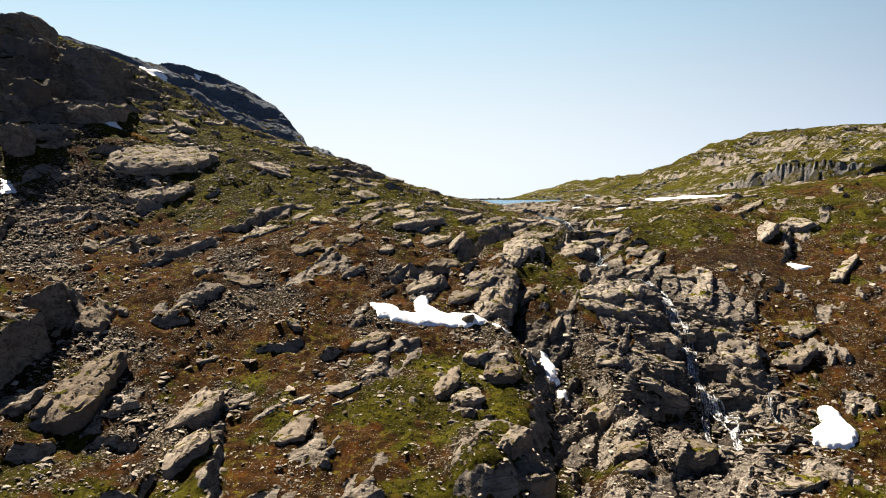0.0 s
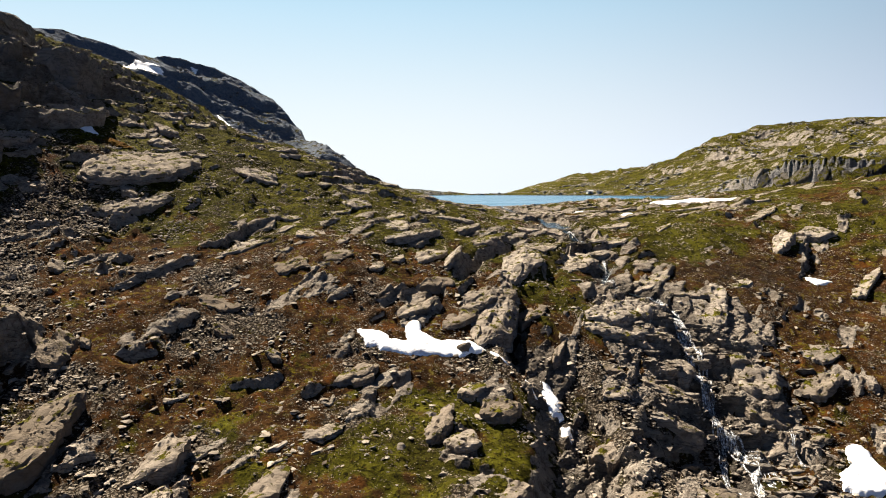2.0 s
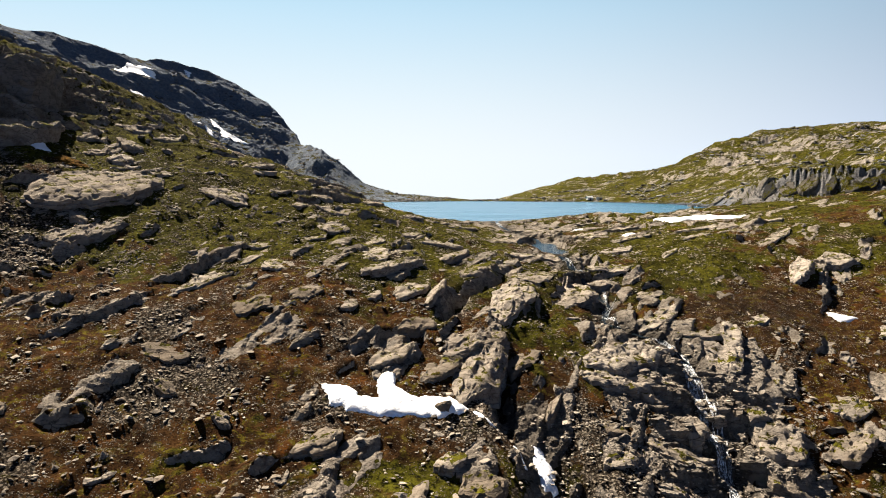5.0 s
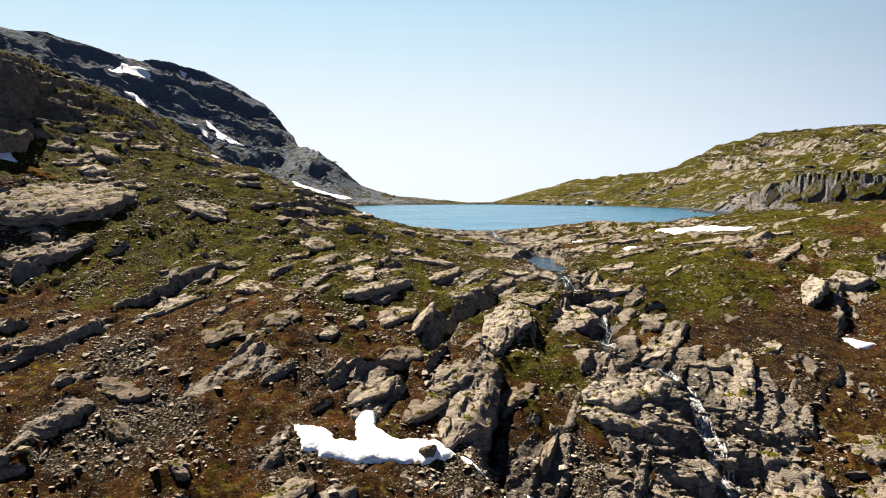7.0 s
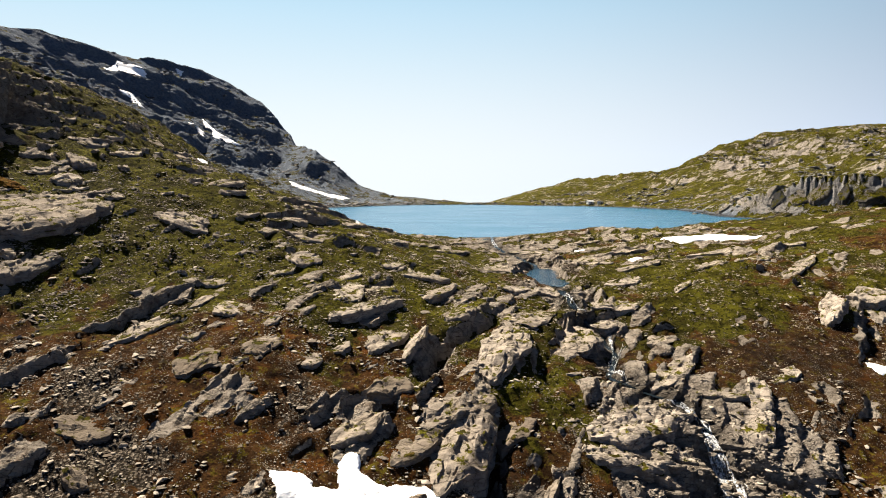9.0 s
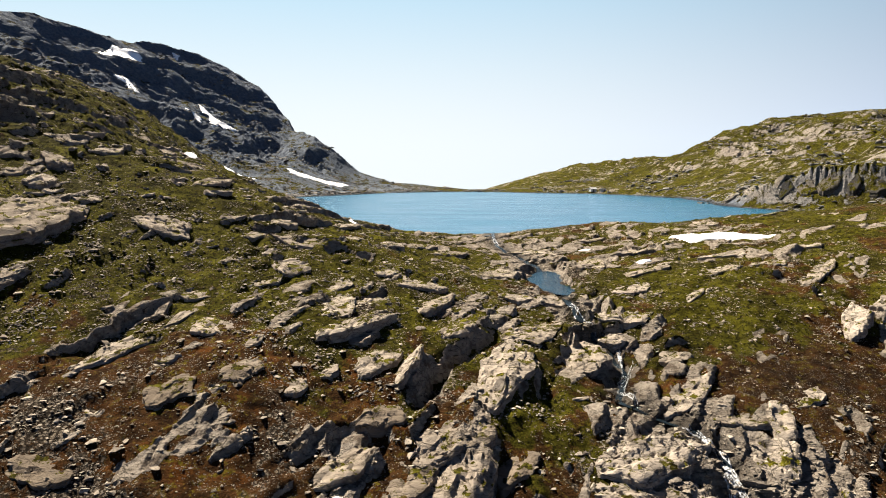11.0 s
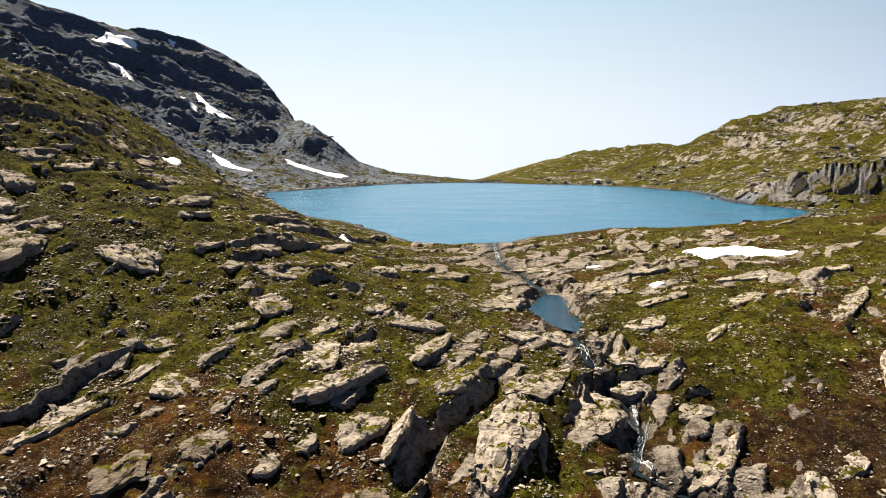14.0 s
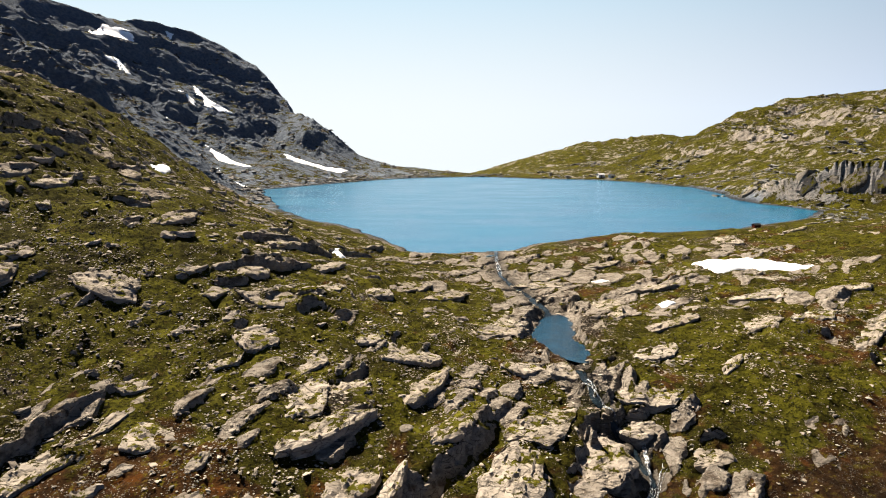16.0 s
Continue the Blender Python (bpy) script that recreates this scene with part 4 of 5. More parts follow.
slab(-1.6, 146.7, 9.1, 5.5, 1.2, 59)
slab(3.0, 146.2, 10.4, 3.0, 2.8, 73)
slab(-6.1, 154.6, 15.9, 5.5, 2.0, 51)
slab(-9.4, 160.3, 11.3, 5.9, 0.8, 66)
slab(-3.7, 164.8, 6.6, 5.3, 0.8, 51)
slab(-26.0, 150.6, 6.4, 5.7, 0.8, -53)
slab(-19.7, 174.2, 7.1, 7.2, 1.0, 43)
slab(-22.2, 168.3, 5.9, 3.6, 0.7, 61)
slab(-20.7, 186.8, 10.3, 7.5, 0.7, 16)
slab(-44.9, 180.3, 10.7, 7.5, 1.0, -8)
slab(3.2, 178.0, 11.4, 7.5, 1.0, 7)
slab(6.4, 169.1, 13.3, 4.9, 2.0, 64)
slab(10.2, 159.2, 8.2, 5.0, 2.0, 57)
slab(9.5, 214.6, 15.0, 6.0, 1.0, 61)
slab(1.6, 214.9, 15.0, 5.6, 0.6, 67)
block(-3.4, 200.6, 9.1, 6.0, 2.0, 66)
slab(42.4, 212.0, 13.9, 6.0, 1.0, -86)
slab(52.3, 200.5, 15.0, 6.0, 0.8, 31)
slab(55.9, 228.4, 15.0, 6.0, 1.0, 20)
slab(76.6, 215.9, 15.0, 6.0, 0.5, -3)
slab(84.0, 191.6, 18.2, 4.6, 0.8, 49)
slab(55.4, 181.3, 6.4, 2.6, 0.6, 48)
slab(67.0, 197.8, 15.0, 6.0, 0.7, 43)
slab(44.3, 150.1, 13.9, 4.6, 1.0, 48)
slab(44.7, 161.0, 6.6, 4.8, 0.8, 32)
slab(-18.7, 140.5, 5.1, 3.4, 0.7, 50)
slab(-11.9, 139.3, 4.2, 3.5, 1.0, 28)
slab(-27.6, 135.5, 4.9, 4.8, 1.0, 34)
ledge(-37.4, 145.0, 14.7, 4.0, 0.9, 52)
slab(-31.4, 154.6, 9.0, 2.4, 0.5, 66)
slab(-18.8, 147.2, 4.1, 2.0, 0.5, 77)
slab(-10.8, 170.4, 8.7, 3.4, 0.4, 73)
slab(28.7, 180.6, 6.8, 6.0, 0.5, -18)
slab(21.4, 180.4, 7.7, 6.0, 0.7, -6)
slab(32.2, 235.5, 15.0, 6.0, 0.5, 21)
slab(51.2, 258.5, 15.0, 6.0, 0.7, 33)
slab(94.1, 280.5, 15.0, 6.0, 0.6, -84)
slab(21.1, 200.5, 15.0, 5.9, 0.6, 61)
slab(-77.2, 209.5, 9.5, 5.8, 0.8, 62)
block(-72.6, 196.0, 9.1, 6.0, 2.2, -22)
slab(9.6, 128.3, 19.4, 8.7, 2.6, 69)
block(0.2, 135.5, 8.2, 5.3, 2.0, 27)
slab(-3.8, 128.1, 8.3, 5.2, 2.0, 44)
slab(16.6, 132.2, 6.6, 4.5, 1.4, 46)
block(20.2, 123.1, 6.4, 2.1, 2.8, 63)
slab(7.5, 133.6, 11.2, 6.4, 1.2, 46)
slab(12.2, 134.7, 6.7, 3.9, 0.9, 42)
slab(3.9, 126.3, 8.7, 4.7, 1.2, 50)
ledge(34.3, 136.7, 20.3, 10.3, 2.4, 27)
ledge(31.3, 129.8, 11.3, 6.3, 2.6, 0)
block(54.6, 144.1, 9.9, 5.0, 1.6, 74)
slab(49.0, 144.0, 7.6, 4.3, 0.9, -2)
slab(50.9, 137.8, 8.3, 7.7, 2.0, 79)
block(52.3, 121.7, 9.7, 10.1, 3.0, 10)
block(51.4, 126.0, 4.7, 3.4, 1.5, 27)
ledge(51.1, 115.0, 6.4, 5.1, 1.5, -32)
ledge(37.5, 117.9, 9.2, 4.9, 1.6, -21)
ledge(36.9, 112.0, 9.4, 4.3, 2.2, -21)
slab(40.1, 122.0, 5.6, 4.4, 1.2, 78)
slab(62.8, 121.1, 7.1, 5.8, 2.0, 35)
ledge(49.7, 108.9, 4.4, 3.8, 1.4, 36)
slab(57.0, 109.9, 3.7, 2.5, 1.4, 17)
slab(38.5, 132.1, 5.7, 3.4, 0.8, -29)
ledge(35.2, 128.9, 6.6, 5.3, 1.6, -28)
slab(66.8, 128.7, 6.8, 6.1, 1.0, 27)
slab(28.1, 114.9, 5.6, 3.3, 1.2, 29)
slab(28.5, 120.1, 4.3, 3.0, 1.0, -2)
slab(24.7, 104.5, 7.0, 4.4, 1.2, 30)
slab(89.5, 153.8, 15.7, 4.0, 1.6, 45)
block(-55.6, 106.0, 6.7, 2.9, 2.8, -38)
block(-53.1, 107.7, 5.7, 3.1, 2.4, -47)
block(-50.2, 107.6, 2.7, 1.8, 1.4, -56)
block(-64.9, 127.2, 5.1, 3.1, 1.6, -34)
slab(-25.8, 136.6, 5.0, 4.8, 0.9, 27)
slab(-18.8, 140.3, 7.2, 4.8, 0.9, 41)
block(-33.3, 116.0, 4.7, 3.0, 1.5, -44)
block(-24.1, 111.3, 3.2, 2.8, 1.2, -41)
slab(-12.1, 109.8, 6.8, 4.1, 1.8, 38)
slab(-36.0, 123.2, 7.1, 4.9, 0.6, 1)
slab(-67.0, 168.6, 30.0, 18.0, 3.4, 51)
ledge(-62.4, 154.0, 14.7, 8.1, 2.2, 43)
block(-65.5, 156.7, 4.6, 3.4, 1.6, -36)
block(-69.8, 184.3, 8.1, 7.4, 2.0, 73)
slab(-48.3, 89.2, 15.3, 9.9, 3.6, 79)
slab(-32.7, 89.6, 9.3, 6.4, 3.0, 77)
slab(-30.6, 81.0, 7.1, 5.6, 3.0, 68)
block(-53.2, 103.9, 7.1, 5.4, 3.0, -57)
block(-60.2, 107.0, 6.1, 3.3, 2.6, -41)
slab(0.6, 100.4, 9.7, 3.8, 1.8, 68)
block(3.6, 96.7, 5.6, 5.6, 2.2, 36)
block(5.1, 107.8, 5.2, 4.5, 2.0, 47)
block(9.1, 104.2, 6.7, 5.7, 2.4, 43)
slab(8.7, 83.8, 8.3, 3.7, 2.2, 58)
block(10.8, 80.6, 8.8, 5.1, 3.4, 42)
slab(-19.2, 85.7, 7.2, 4.4, 1.2, 60)
slab(-14.6, 96.3, 7.0, 3.6, 0.8, 34)
block(-11.0, 109.4, 5.2, 5.1, 1.6, 44)
slab(26.2, 93.4, 9.4, 3.8, 1.4, 46)
block(35.8, 94.9, 8.6, 6.1, 2.2, 33)
block(25.4, 87.7, 5.6, 3.2, 1.6, 44)
slab(48.2, 89.7, 11.8, 3.6, 1.0, 24)
slab(79.6, 170.5, 13.0, 5.0, 3.4, 59)
block(90.5, 176.0, 8.8, 7.5, 2.0, 9)
ledge(-78.8, 249.4, 15.0, 6.0, 0.6, -69)
block(-66.1, 237.2, 15.0, 6.0, 2.0, -76)
slab(-109.4, 276.8, 15.0, 6.0, 1.2, -81)
slab(-69.2, 209.1, 9.4, 4.5, 1.0, 62)
block(-24.4, 216.8, 15.0, 6.0, 2.6, 80)
block(-25.5, 195.6, 8.9, 6.0, 2.0, 57)
block(-12.0, 268.0, 9.0, 5.0, 2.2, 60)
slab(-44.8, 207.8, 13.3, 6.0, 1.6, 78)
slab(-29.3, 185.8, 7.8, 3.0, 0.6, 57)
slab(-14.6, 211.3, 13.8, 4.3, 1.0, 74)
slab(118.0, 290.0, 13.0, 6.0, 1.0, 40)
slab(132.0, 305.0, 13.0, 6.0, 1.0, 40)
slab(-12.8, 196.2, 10.3, 5.2, 0.7, 61)
slab(-3.2, 180.8, 6.5, 4.4, 0.8, 48)
slab(19.2, 194.7, 10.0, 7.1, 0.6, 37)
slab(45.3, 187.4, 8.7, 6.0, 0.6, 23)
slab(77.8, 198.8, 10.3, 6.0, 0.6, 28)
slab(93.4, 215.3, 8.2, 6.0, 0.6, 10)
slab(83.3, 228.6, 10.0, 6.0, 0.5, -32)
slab(61.4, 150.6, 10.4, 3.3, 0.7, 31)
slab(-7.8, 142.9, 3.4, 2.4, 0.6, 50)
slab(-31.6, 161.1, 6.1, 3.2, 0.4, 13)
crag(-122.3, 208.6, 38.2, 10.2, 6.0, 94)
crag(-111.5, 187.7, 16.6, 11.9, 9.0, 71)
crag(-98.7, 196.6, 20.5, 14.0, 9.0, 30)
crag(-99.6, 167.7, 12.7, 10.6, 8.0, 52)
crag(-86.7, 175.9, 19.1, 7.1, 6.0, 55)
crag(-146.0, 251.3, 49.7, 9.6, 5.0, 96)
crag(-92.4, 151.9, 7.7, 6.4, 6.0, 12)
crag(-116.9, 234.6, 14.0, 5.7, 4.0, 58)

# broken ledges that step up the crag
steps = np.random.RandomState(17)
for k in range(26):
    x, y = steps.uniform(-126, -84), steps.uniform(158, 232)
    if x < -84 - 0.18 * (y - 160):
        outcrop("rock_ledge", x, y, steps.uniform(7, 14), steps.uniform(4, 7), steps.uniform(2.0, 4.2), steps.uniform(20, 80), 0.75, 3, "broken rock ledge with moss on the dark crag", "crag ledges", crag_material)

# the cliff that the bench breaks off in
broken = np.random.RandomState(63)
for k in range(20):
    x = 196 + 7.5 * k
    y = float(np.interp(x, [p[0] for p in BENCH], [p[1] for p in BENCH])) - broken.uniform(2, 6)
    tall = min(1.0, 0.35 + 0.025 * (x - 194)) * broken.uniform(3.5, 6.0)
    outcrop("cliff_rock", x, y, broken.uniform(7, 13), broken.uniform(5, 7), tall, broken.uniform(-14, 14) - (42 if x < 222 else 12), 0.3, 2, "dark broken cliff face below the green bench", "cliff rocks", cliff_material)
for k in range(16):
    x, y = broken.uniform(172, 235), broken.uniform(430, 480)
    if lake_distance(np.array([x]), np.array([y]))[0] > 4:
        outcrop("rock_ledge", x, y, broken.uniform(8, 15), broken.uniform(5, 8), broken.uniform(2, 4.5), broken.uniform(-40, 20), 0.7, 3, "mossy rock ledge on the headland by the lake", "rock ledges", crag_material)


# dark ledges that the waterfall breaks over
r = np.random.RandomState(41)
for k in range(46):
    x, y = 43 + 8 * r.normal(), r.uniform(98, 136)
    size = r.uniform(0.5, 1.2)
    ob = set_rock("wet_ledge", x, y, 4.6 * size, 2.4 * size, 1.9 * size, r.normal(-18, 14), 0.70, "dark wet rock ledge beside the waterfall", 0.05, 0.1)
    tagged(ob, "", "", "dark ledges under the waterfall")
# small slabs that break through the turf all over the slope
for k in range(240):
    x, y = r.uniform(-95, 105), 76 + 175 * r.uniform(0, 1) ** 1.2
    if lake_distance(np.array([x]), np.array([y]))[0] < 3 or (abs(x - 64) < 13 and abs(y - 178) < 20) or np.hypot((x - POOL[0]) / 7, (y - POOL[1]) / 16) < 1:
        continue
    size = r.uniform(0.6, 1.5)
    ob = set_rock("small_slab", x, y, 3.4 * size, 1.9 * size, 2.0 * size, r.normal(52, 18), 0.84, "low slab of grey rock breaking through " + ("the ground " + lie(x, y)), 0.10, 0.9)
    tagged(ob, "", "", "low slabs in the turf")

for k in range(110):
    x, y = r.uniform(-125, -22), r.uniform(178, 285)
    if lake_distance(np.array([x]), np.array([y]))[0] < 3:
        continue
    size = r.uniform(0.8, 2.1)
    ob = set_rock("small_slab", x, y, 3.6 * size, 2.0 * size, 2.2 * size, r.normal(60, 30), 0.74, "grey rock standing out of the mossy hillside " + lie(x, y), 0.10, 0.6)
    tagged(ob, "", "", "rocks on the hillside")

# ---- snow, water, hut ----
def inside_ring(x, y, ring):
    hit = np.zeros(x.shape, bool)
    d = np.full(x.shape, 1e9)
    for (ax, ay), (bx, by) in zip(ring, ring[1:] + ring[:1]):
        cross = (ay > y) != (by > y)
        hit ^= cross & (x < (bx - ax) * (y - ay) / (by - ay + 1e-9) + ax)
        t = np.clip(((x - ax) * (bx - ax) + (y - ay) * (by - ay)) / ((bx - ax) ** 2 + (by - ay) ** 2 + 1e-9), 0, 1)
        d = np.minimum(d, np.hypot(x - ax - t * (bx - ax), y - ay - t * (by - ay)))
    return np.where(hit, d, -d)


def snow_patch(ring, words, step=0.3, thick=0.4, soft=1.0):
    """Old snow draped over the ground, thin at its edge."""
    pad = 4 * step
    sx = np.arange(min(p[0] for p in ring) - pad, max(p[0] for p in ring) + pad, step)
    sy = np.arange(min(p[1] for p in ring) - pad, max(p[1] for p in ring) + pad, step)
    x, y = np.meshgrid(sx, sy)
    d = inside_ring(x, y, list(ring)) + 1.2 * step * fbm(x, y, 6 * step, 3, 151)
    z = 0.0
    for a, b in ((0, 0), (1, 0), (-1, 0), (0, 1), (0, -1), (2, 0), (-2, 0), (0, 2), (0, -2)):
        z = z + heights(x + a * step * 2, y + b * step * 2) / 9
    low = heights(x, y)
    edge = np.tanh(d / (2.0 * step))
    z = np.where(d > 0, np.maximum(z, low - 0.6 * thick) * soft + low * (1 - soft) + thick * edge, low - thick)
    keep = d > -1.5 * step
    n = sx.size
    used = keep[:-1, :-1] & keep[:-1, 1:] & keep[1:, 1:] & keep[1:, :-1]
    j, i = np.nonzero(used)
    k = j * n + i
    quads = np.stack((k, k + 1, k + n + 1, k + n), 1)
    ids, inv = np.unique(quads, return_inverse=True)
    co = np.stack((x, y, z), -1).reshape(-1, 3)[ids]
    me = bpy.data.meshes.new("snow_patch")
    me.from_pydata(co.tolist(), [], inv.reshape(-1, 4).tolist())
    me.polygons.foreach_set("use_smooth", [True] * len(me.polygons))
    me.materials.append(snow_material)
    tagged(new("snow_patch", me), words, "snow", "snow patches")


snow_patch(((-12.9, 120.0), (-9.3, 120.3), (-7.7, 119.3), (-7.4, 118.2), (-4.8, 118.9), (-5.2, 123.2), (-4.0, 124.3), (-2.6, 123.8), (-2.4, 121.0), (0.6, 120.0), (3.6, 120.4), (6.0, 119.6), (8.2, 117.8), (6.3, 116.4), (1.5, 116.6), (-4.2, 115.0), (-8.9, 115.4), (-11.1, 116.3)), "broad old snow patch with a ragged edge in a hollow", 0.25, 0.5)
block(4.4, 117.5, 2.6, 1.9, 2.4, 20)
snow_patch(((16.1, 117.2), (17.5, 117.0), (19.0, 114.3), (19.3, 111.3), (17.4, 110.1), (16.5, 113.2)), "narrow old snow patch in the dark gully")
snow_patch(((18.2, 109.3), (20.2, 110.5), (20.0, 107.7), (19.0, 106.2), (18.1, 107.1)), "small old snow patch in the dark gully")
snow_patch(((8.2, 117.8), (10.2, 117.0), (11.6, 115.7), (10.6, 115.3), (8.7, 116.1)), "thin strip of old snow by the gully")
snow_patch(((13.4, 114.9), (15.0, 112.9), (15.8, 111.6), (14.4, 111.3)), "thin strip of old snow by the gully")
snow_patch(((59.6, 108.3), (62.4, 108.5), (62.9, 105.4), (62.9, 102.1), (60.4, 99.0), (57.2, 98.4), (54.8, 100.0), (56.0, 103.1), (58.6, 104.9), (59.0, 106.7)), "rounded old snow patch below the waterfall", 0.25, 0.85)
snow_patch(((78.3, 157.1), (80.7, 155.8), (83.1, 154.5), (80.5, 153.0), (77.8, 153.9)), "small snow patch under a rock tower")
snow_patch(((72.2, 249.0), (77.1, 252.6), (87.6, 249.6), (93.0, 242.6), (97.1, 236.0), (90.8, 235.2), (83.4, 239.7), (74.7, 238.2), (73.4, 244.2)), "long white snow patch near the lake shore", 0.4, 0.5)
snow_patch(((44.6, 239.0), (47.4, 241.1), (49.3, 239.0), (46.6, 236.9)), "small snow patch among bare rocks")
snow_patch(((53.5, 215.2), (56.2, 217.7), (57.4, 215.7), (54.5, 212.2)), "small snow patch among bare rocks")
snow_patch(((-90.6, 142.0), (-88.7, 142.6), (-85.6, 139.3), (-87.2, 136.5)), "snow patch at the foot of the crags")
snow_patch(((-85.6, 178.6), (-83.4, 177.8), (-80.8, 176.2), (-82.4, 174.2), (-84.8, 174.6)), "small snow patch at the foot of the crags")
snow_patch(((-17.8, 231.4), (-17.4, 241.0), (-13.9, 229.8), (-14.9, 225.6)), "small snow patch among dark rocks", 0.4, 0.5)
snow_patch(((-75.3, 270.8), (-72.8, 281.5), (-70.5, 273.3), (-72.4, 266.5)), "thin snow strip on the grassy slope", 0.4, 0.5)
snow_patch(((-359.6, 802.4), (-355.4, 827.4), (-330.2, 841.7), (-324.7, 819.7), (-337.2, 805.6), (-346.9, 796.1)), "snow field on the dark mountain side", 1.5, 0.7, 0.8)
snow_patch(((-333.2, 775.2), (-328.1, 784.9), (-320.7, 786.7), (-302.9, 768.0), (-304.8, 758.6), (-320.9, 774.2)), "snow field on the dark mountain side", 1.5, 0.7, 0.8)
snow_patch(((-263.0, 819.9), (-252.1, 813.8), (-234.3, 795.2), (-210.8, 786.7), (-215.9, 781.0), (-229.5, 763.5), (-254.0, 802.5)), "snow field on the dark mountain side", 1.5, 0.7, 0.8)
snow_patch(((-263.3, 773.5), (-239.8, 770.0), (-239.1, 759.9)), "snow field on the dark mountain side", 1.5, 0.7, 0.8)
snow_patch(((-200.2, 673.2), (-181.6, 668.8), (-152.8, 648.2), (-154.7, 641.4), (-174.5, 645.9)), "snow field on the dark mountain side", 1.5, 0.7, 0.8)
snow_patch(((-160.1, 741.6), (-140.8, 701.0), (-121.0, 703.3), (-103.8, 706.5), (-87.0, 743.6), (-89.8, 698.6), (-118.3, 689.5), (-135.4, 687.9)), "snow field on the dark mountain side", 1.5, 0.7, 0.8)
snow_patch(((-176.3, 628.3), (-151.3, 592.1), (-136.1, 571.4), (-139.5, 566.2), (-134.8, 515.6)), "snow field on the dark mountain side", 1.5, 0.7, 0.8)
snow_patch(((-255.4, 721.8), (-245.7, 717.4), (-248.5, 716.4)), "snow field on the dark mountain side", 1.5, 0.7, 0.8)
snow_patch(((-313.6, 882.8), (-305.5, 890.9), (-305.2, 876.6)), "snow field on the dark mountain side", 1.5, 0.7, 0.8)


def ribbon(name, line, widths, material, lift=0.12, parent=None, step=0.6, flat=False, wander=0.0, seed=0):
    """Water that follows the ground along a line of (x, y) points."""
    pts = [Vector((x, y, 0)) for x, y in line]
    run = [0.0]
    for a, b in zip(pts, pts[1:]):
        run.append(run[-1] + (b - a).length)
    s = np.arange(0, run[-1], step)
    cx, cy = np.interp(s, run, [p.x for p in pts]), np.interp(s, run, [p.y for p in pts])
    w = np.interp(s, np.linspace(0, run[-1], len(widths)), widths) * (1 + 0.35 * perlin(s / 2.3, s * 0 + seed, 7))
    tx, ty = np.gradient(cx), np.gradient(cy)
    tn = np.hypot(tx, ty)
    nx, ny = -ty / tn, tx / tn
    cx, cy = cx + nx * wander * perlin(s / 1.7, s * 0 + seed * 3.7, 9), cy + ny * wander * perlin(s / 1.7, s * 0 + seed * 3.7, 9)
    cz = heights(cx, cy)
    if flat:
        cz = np.convolve(np.pad(cz, 3, mode="edge"), np.ones(7) / 7, mode="valid")
    co, faces = [], []
    for k in range(len(s)):
        for e in (-1, -0.5, 0, 0.5, 1):
            px, py = cx[k] + nx[k] * w[k] * e / 2, cy[k] + ny[k] * w[k] * e / 2
            z = cz[k] if flat else ground_at(px, py)
            co.append((px, py, z + lift * (1 - 0.6 * e * e)))
    for k in range(len(s) - 1):
        for e in range(4):
            a = k * 5 + e
            faces.append((a, a + 5, a + 6, a + 1))
    me = bpy.data.meshes.new(name)
    me.from_pydata(co, [], faces)
    me.polygons.foreach_set("use_smooth", [True] * len(faces))
    me.materials.append(material)
    ob = new(name, me)
    ob.parent = parent
    return ob


tagged(ribbon("stream", [(a, b) for a, b, _ in STREAM[:14]], (1.1, 0.9, 1.1, 2.2, 2.0, 1.3, 1.0, 0.8), dark_stream_material, 0.16, None, 0.6, True), "shallow dark stream running over bare rock", "stream", "", "structure")
px, py, rx, ry, level = POOL
me = bpy.data.meshes.new("pool")
me.from_pydata([(px - 1.5 * math.sin((py + ry * math.sin(a)) / 6) + rx * 1.35 * math.cos(a), py + ry * 1.04 * math.sin(a), level) for a in np.linspace(0, 2 * np.pi, 60, endpoint=False)], [], [list(range(60))])
me.materials.append(stream_material)
tagged(new("pool", me), "still blue pool in the stream between pale rocks", "water", "", "structure")

falls = new("waterfall")
tagged(falls, "white waterfall split into thin strands over dark wet rock", "waterfall")
spray = np.random.RandomState(9)
for k, (line, w, count) in enumerate((
        (((41.5, 142.4), (44.2, 139.2), (44.6, 134.4), (43.8, 129.2), (43.3, 121.4), (43.3, 115.5), (43.2, 112)), (0.3, 0.55, 0.6, 0.5, 0.5, 0.4), 4),
        (((44.6, 134), (45.6, 129), (44.6, 122.7), (44.0, 116.5)), (0.15, 0.35, 0.35, 0.2), 3),
        (((44.2, 131), (43.0, 126), (42.8, 120)), (0.12, 0.3, 0.15), 2),
        (((43.2, 112), (44.7, 109.8), (44.8, 106.5), (44.5, 100)), (0.3, 0.5, 0.5, 0.3), 4),
        (((43.3, 112), (42.0, 108), (40.6, 103.7), (40.9, 99)), (0.2, 0.4, 0.35, 0.2), 3),
        (((43.6, 111), (46.8, 107), (47.2, 101)), (0.12, 0.3, 0.15), 2),
        (((54.2, 114), (54.0, 112.4), (52.8, 108.5), (52.0, 104)), (0.1, 0.2, 0.2, 0.1), 2))):
    for n in range(count * 2):
        moved = [(a + spray.normal(0, 0.5), b + spray.normal(0, 0.2)) for a, b in line]
        ribbon("strand", moved, [v * spray.uniform(0.4, 1.0) for v in w], foam_material, 0.2, falls, 0.25, False, 0.22, 10 * k + n)
rapids = new("rapids")
tagged(rapids, "white rapids of the stream tumbling between boulders", "rapids")
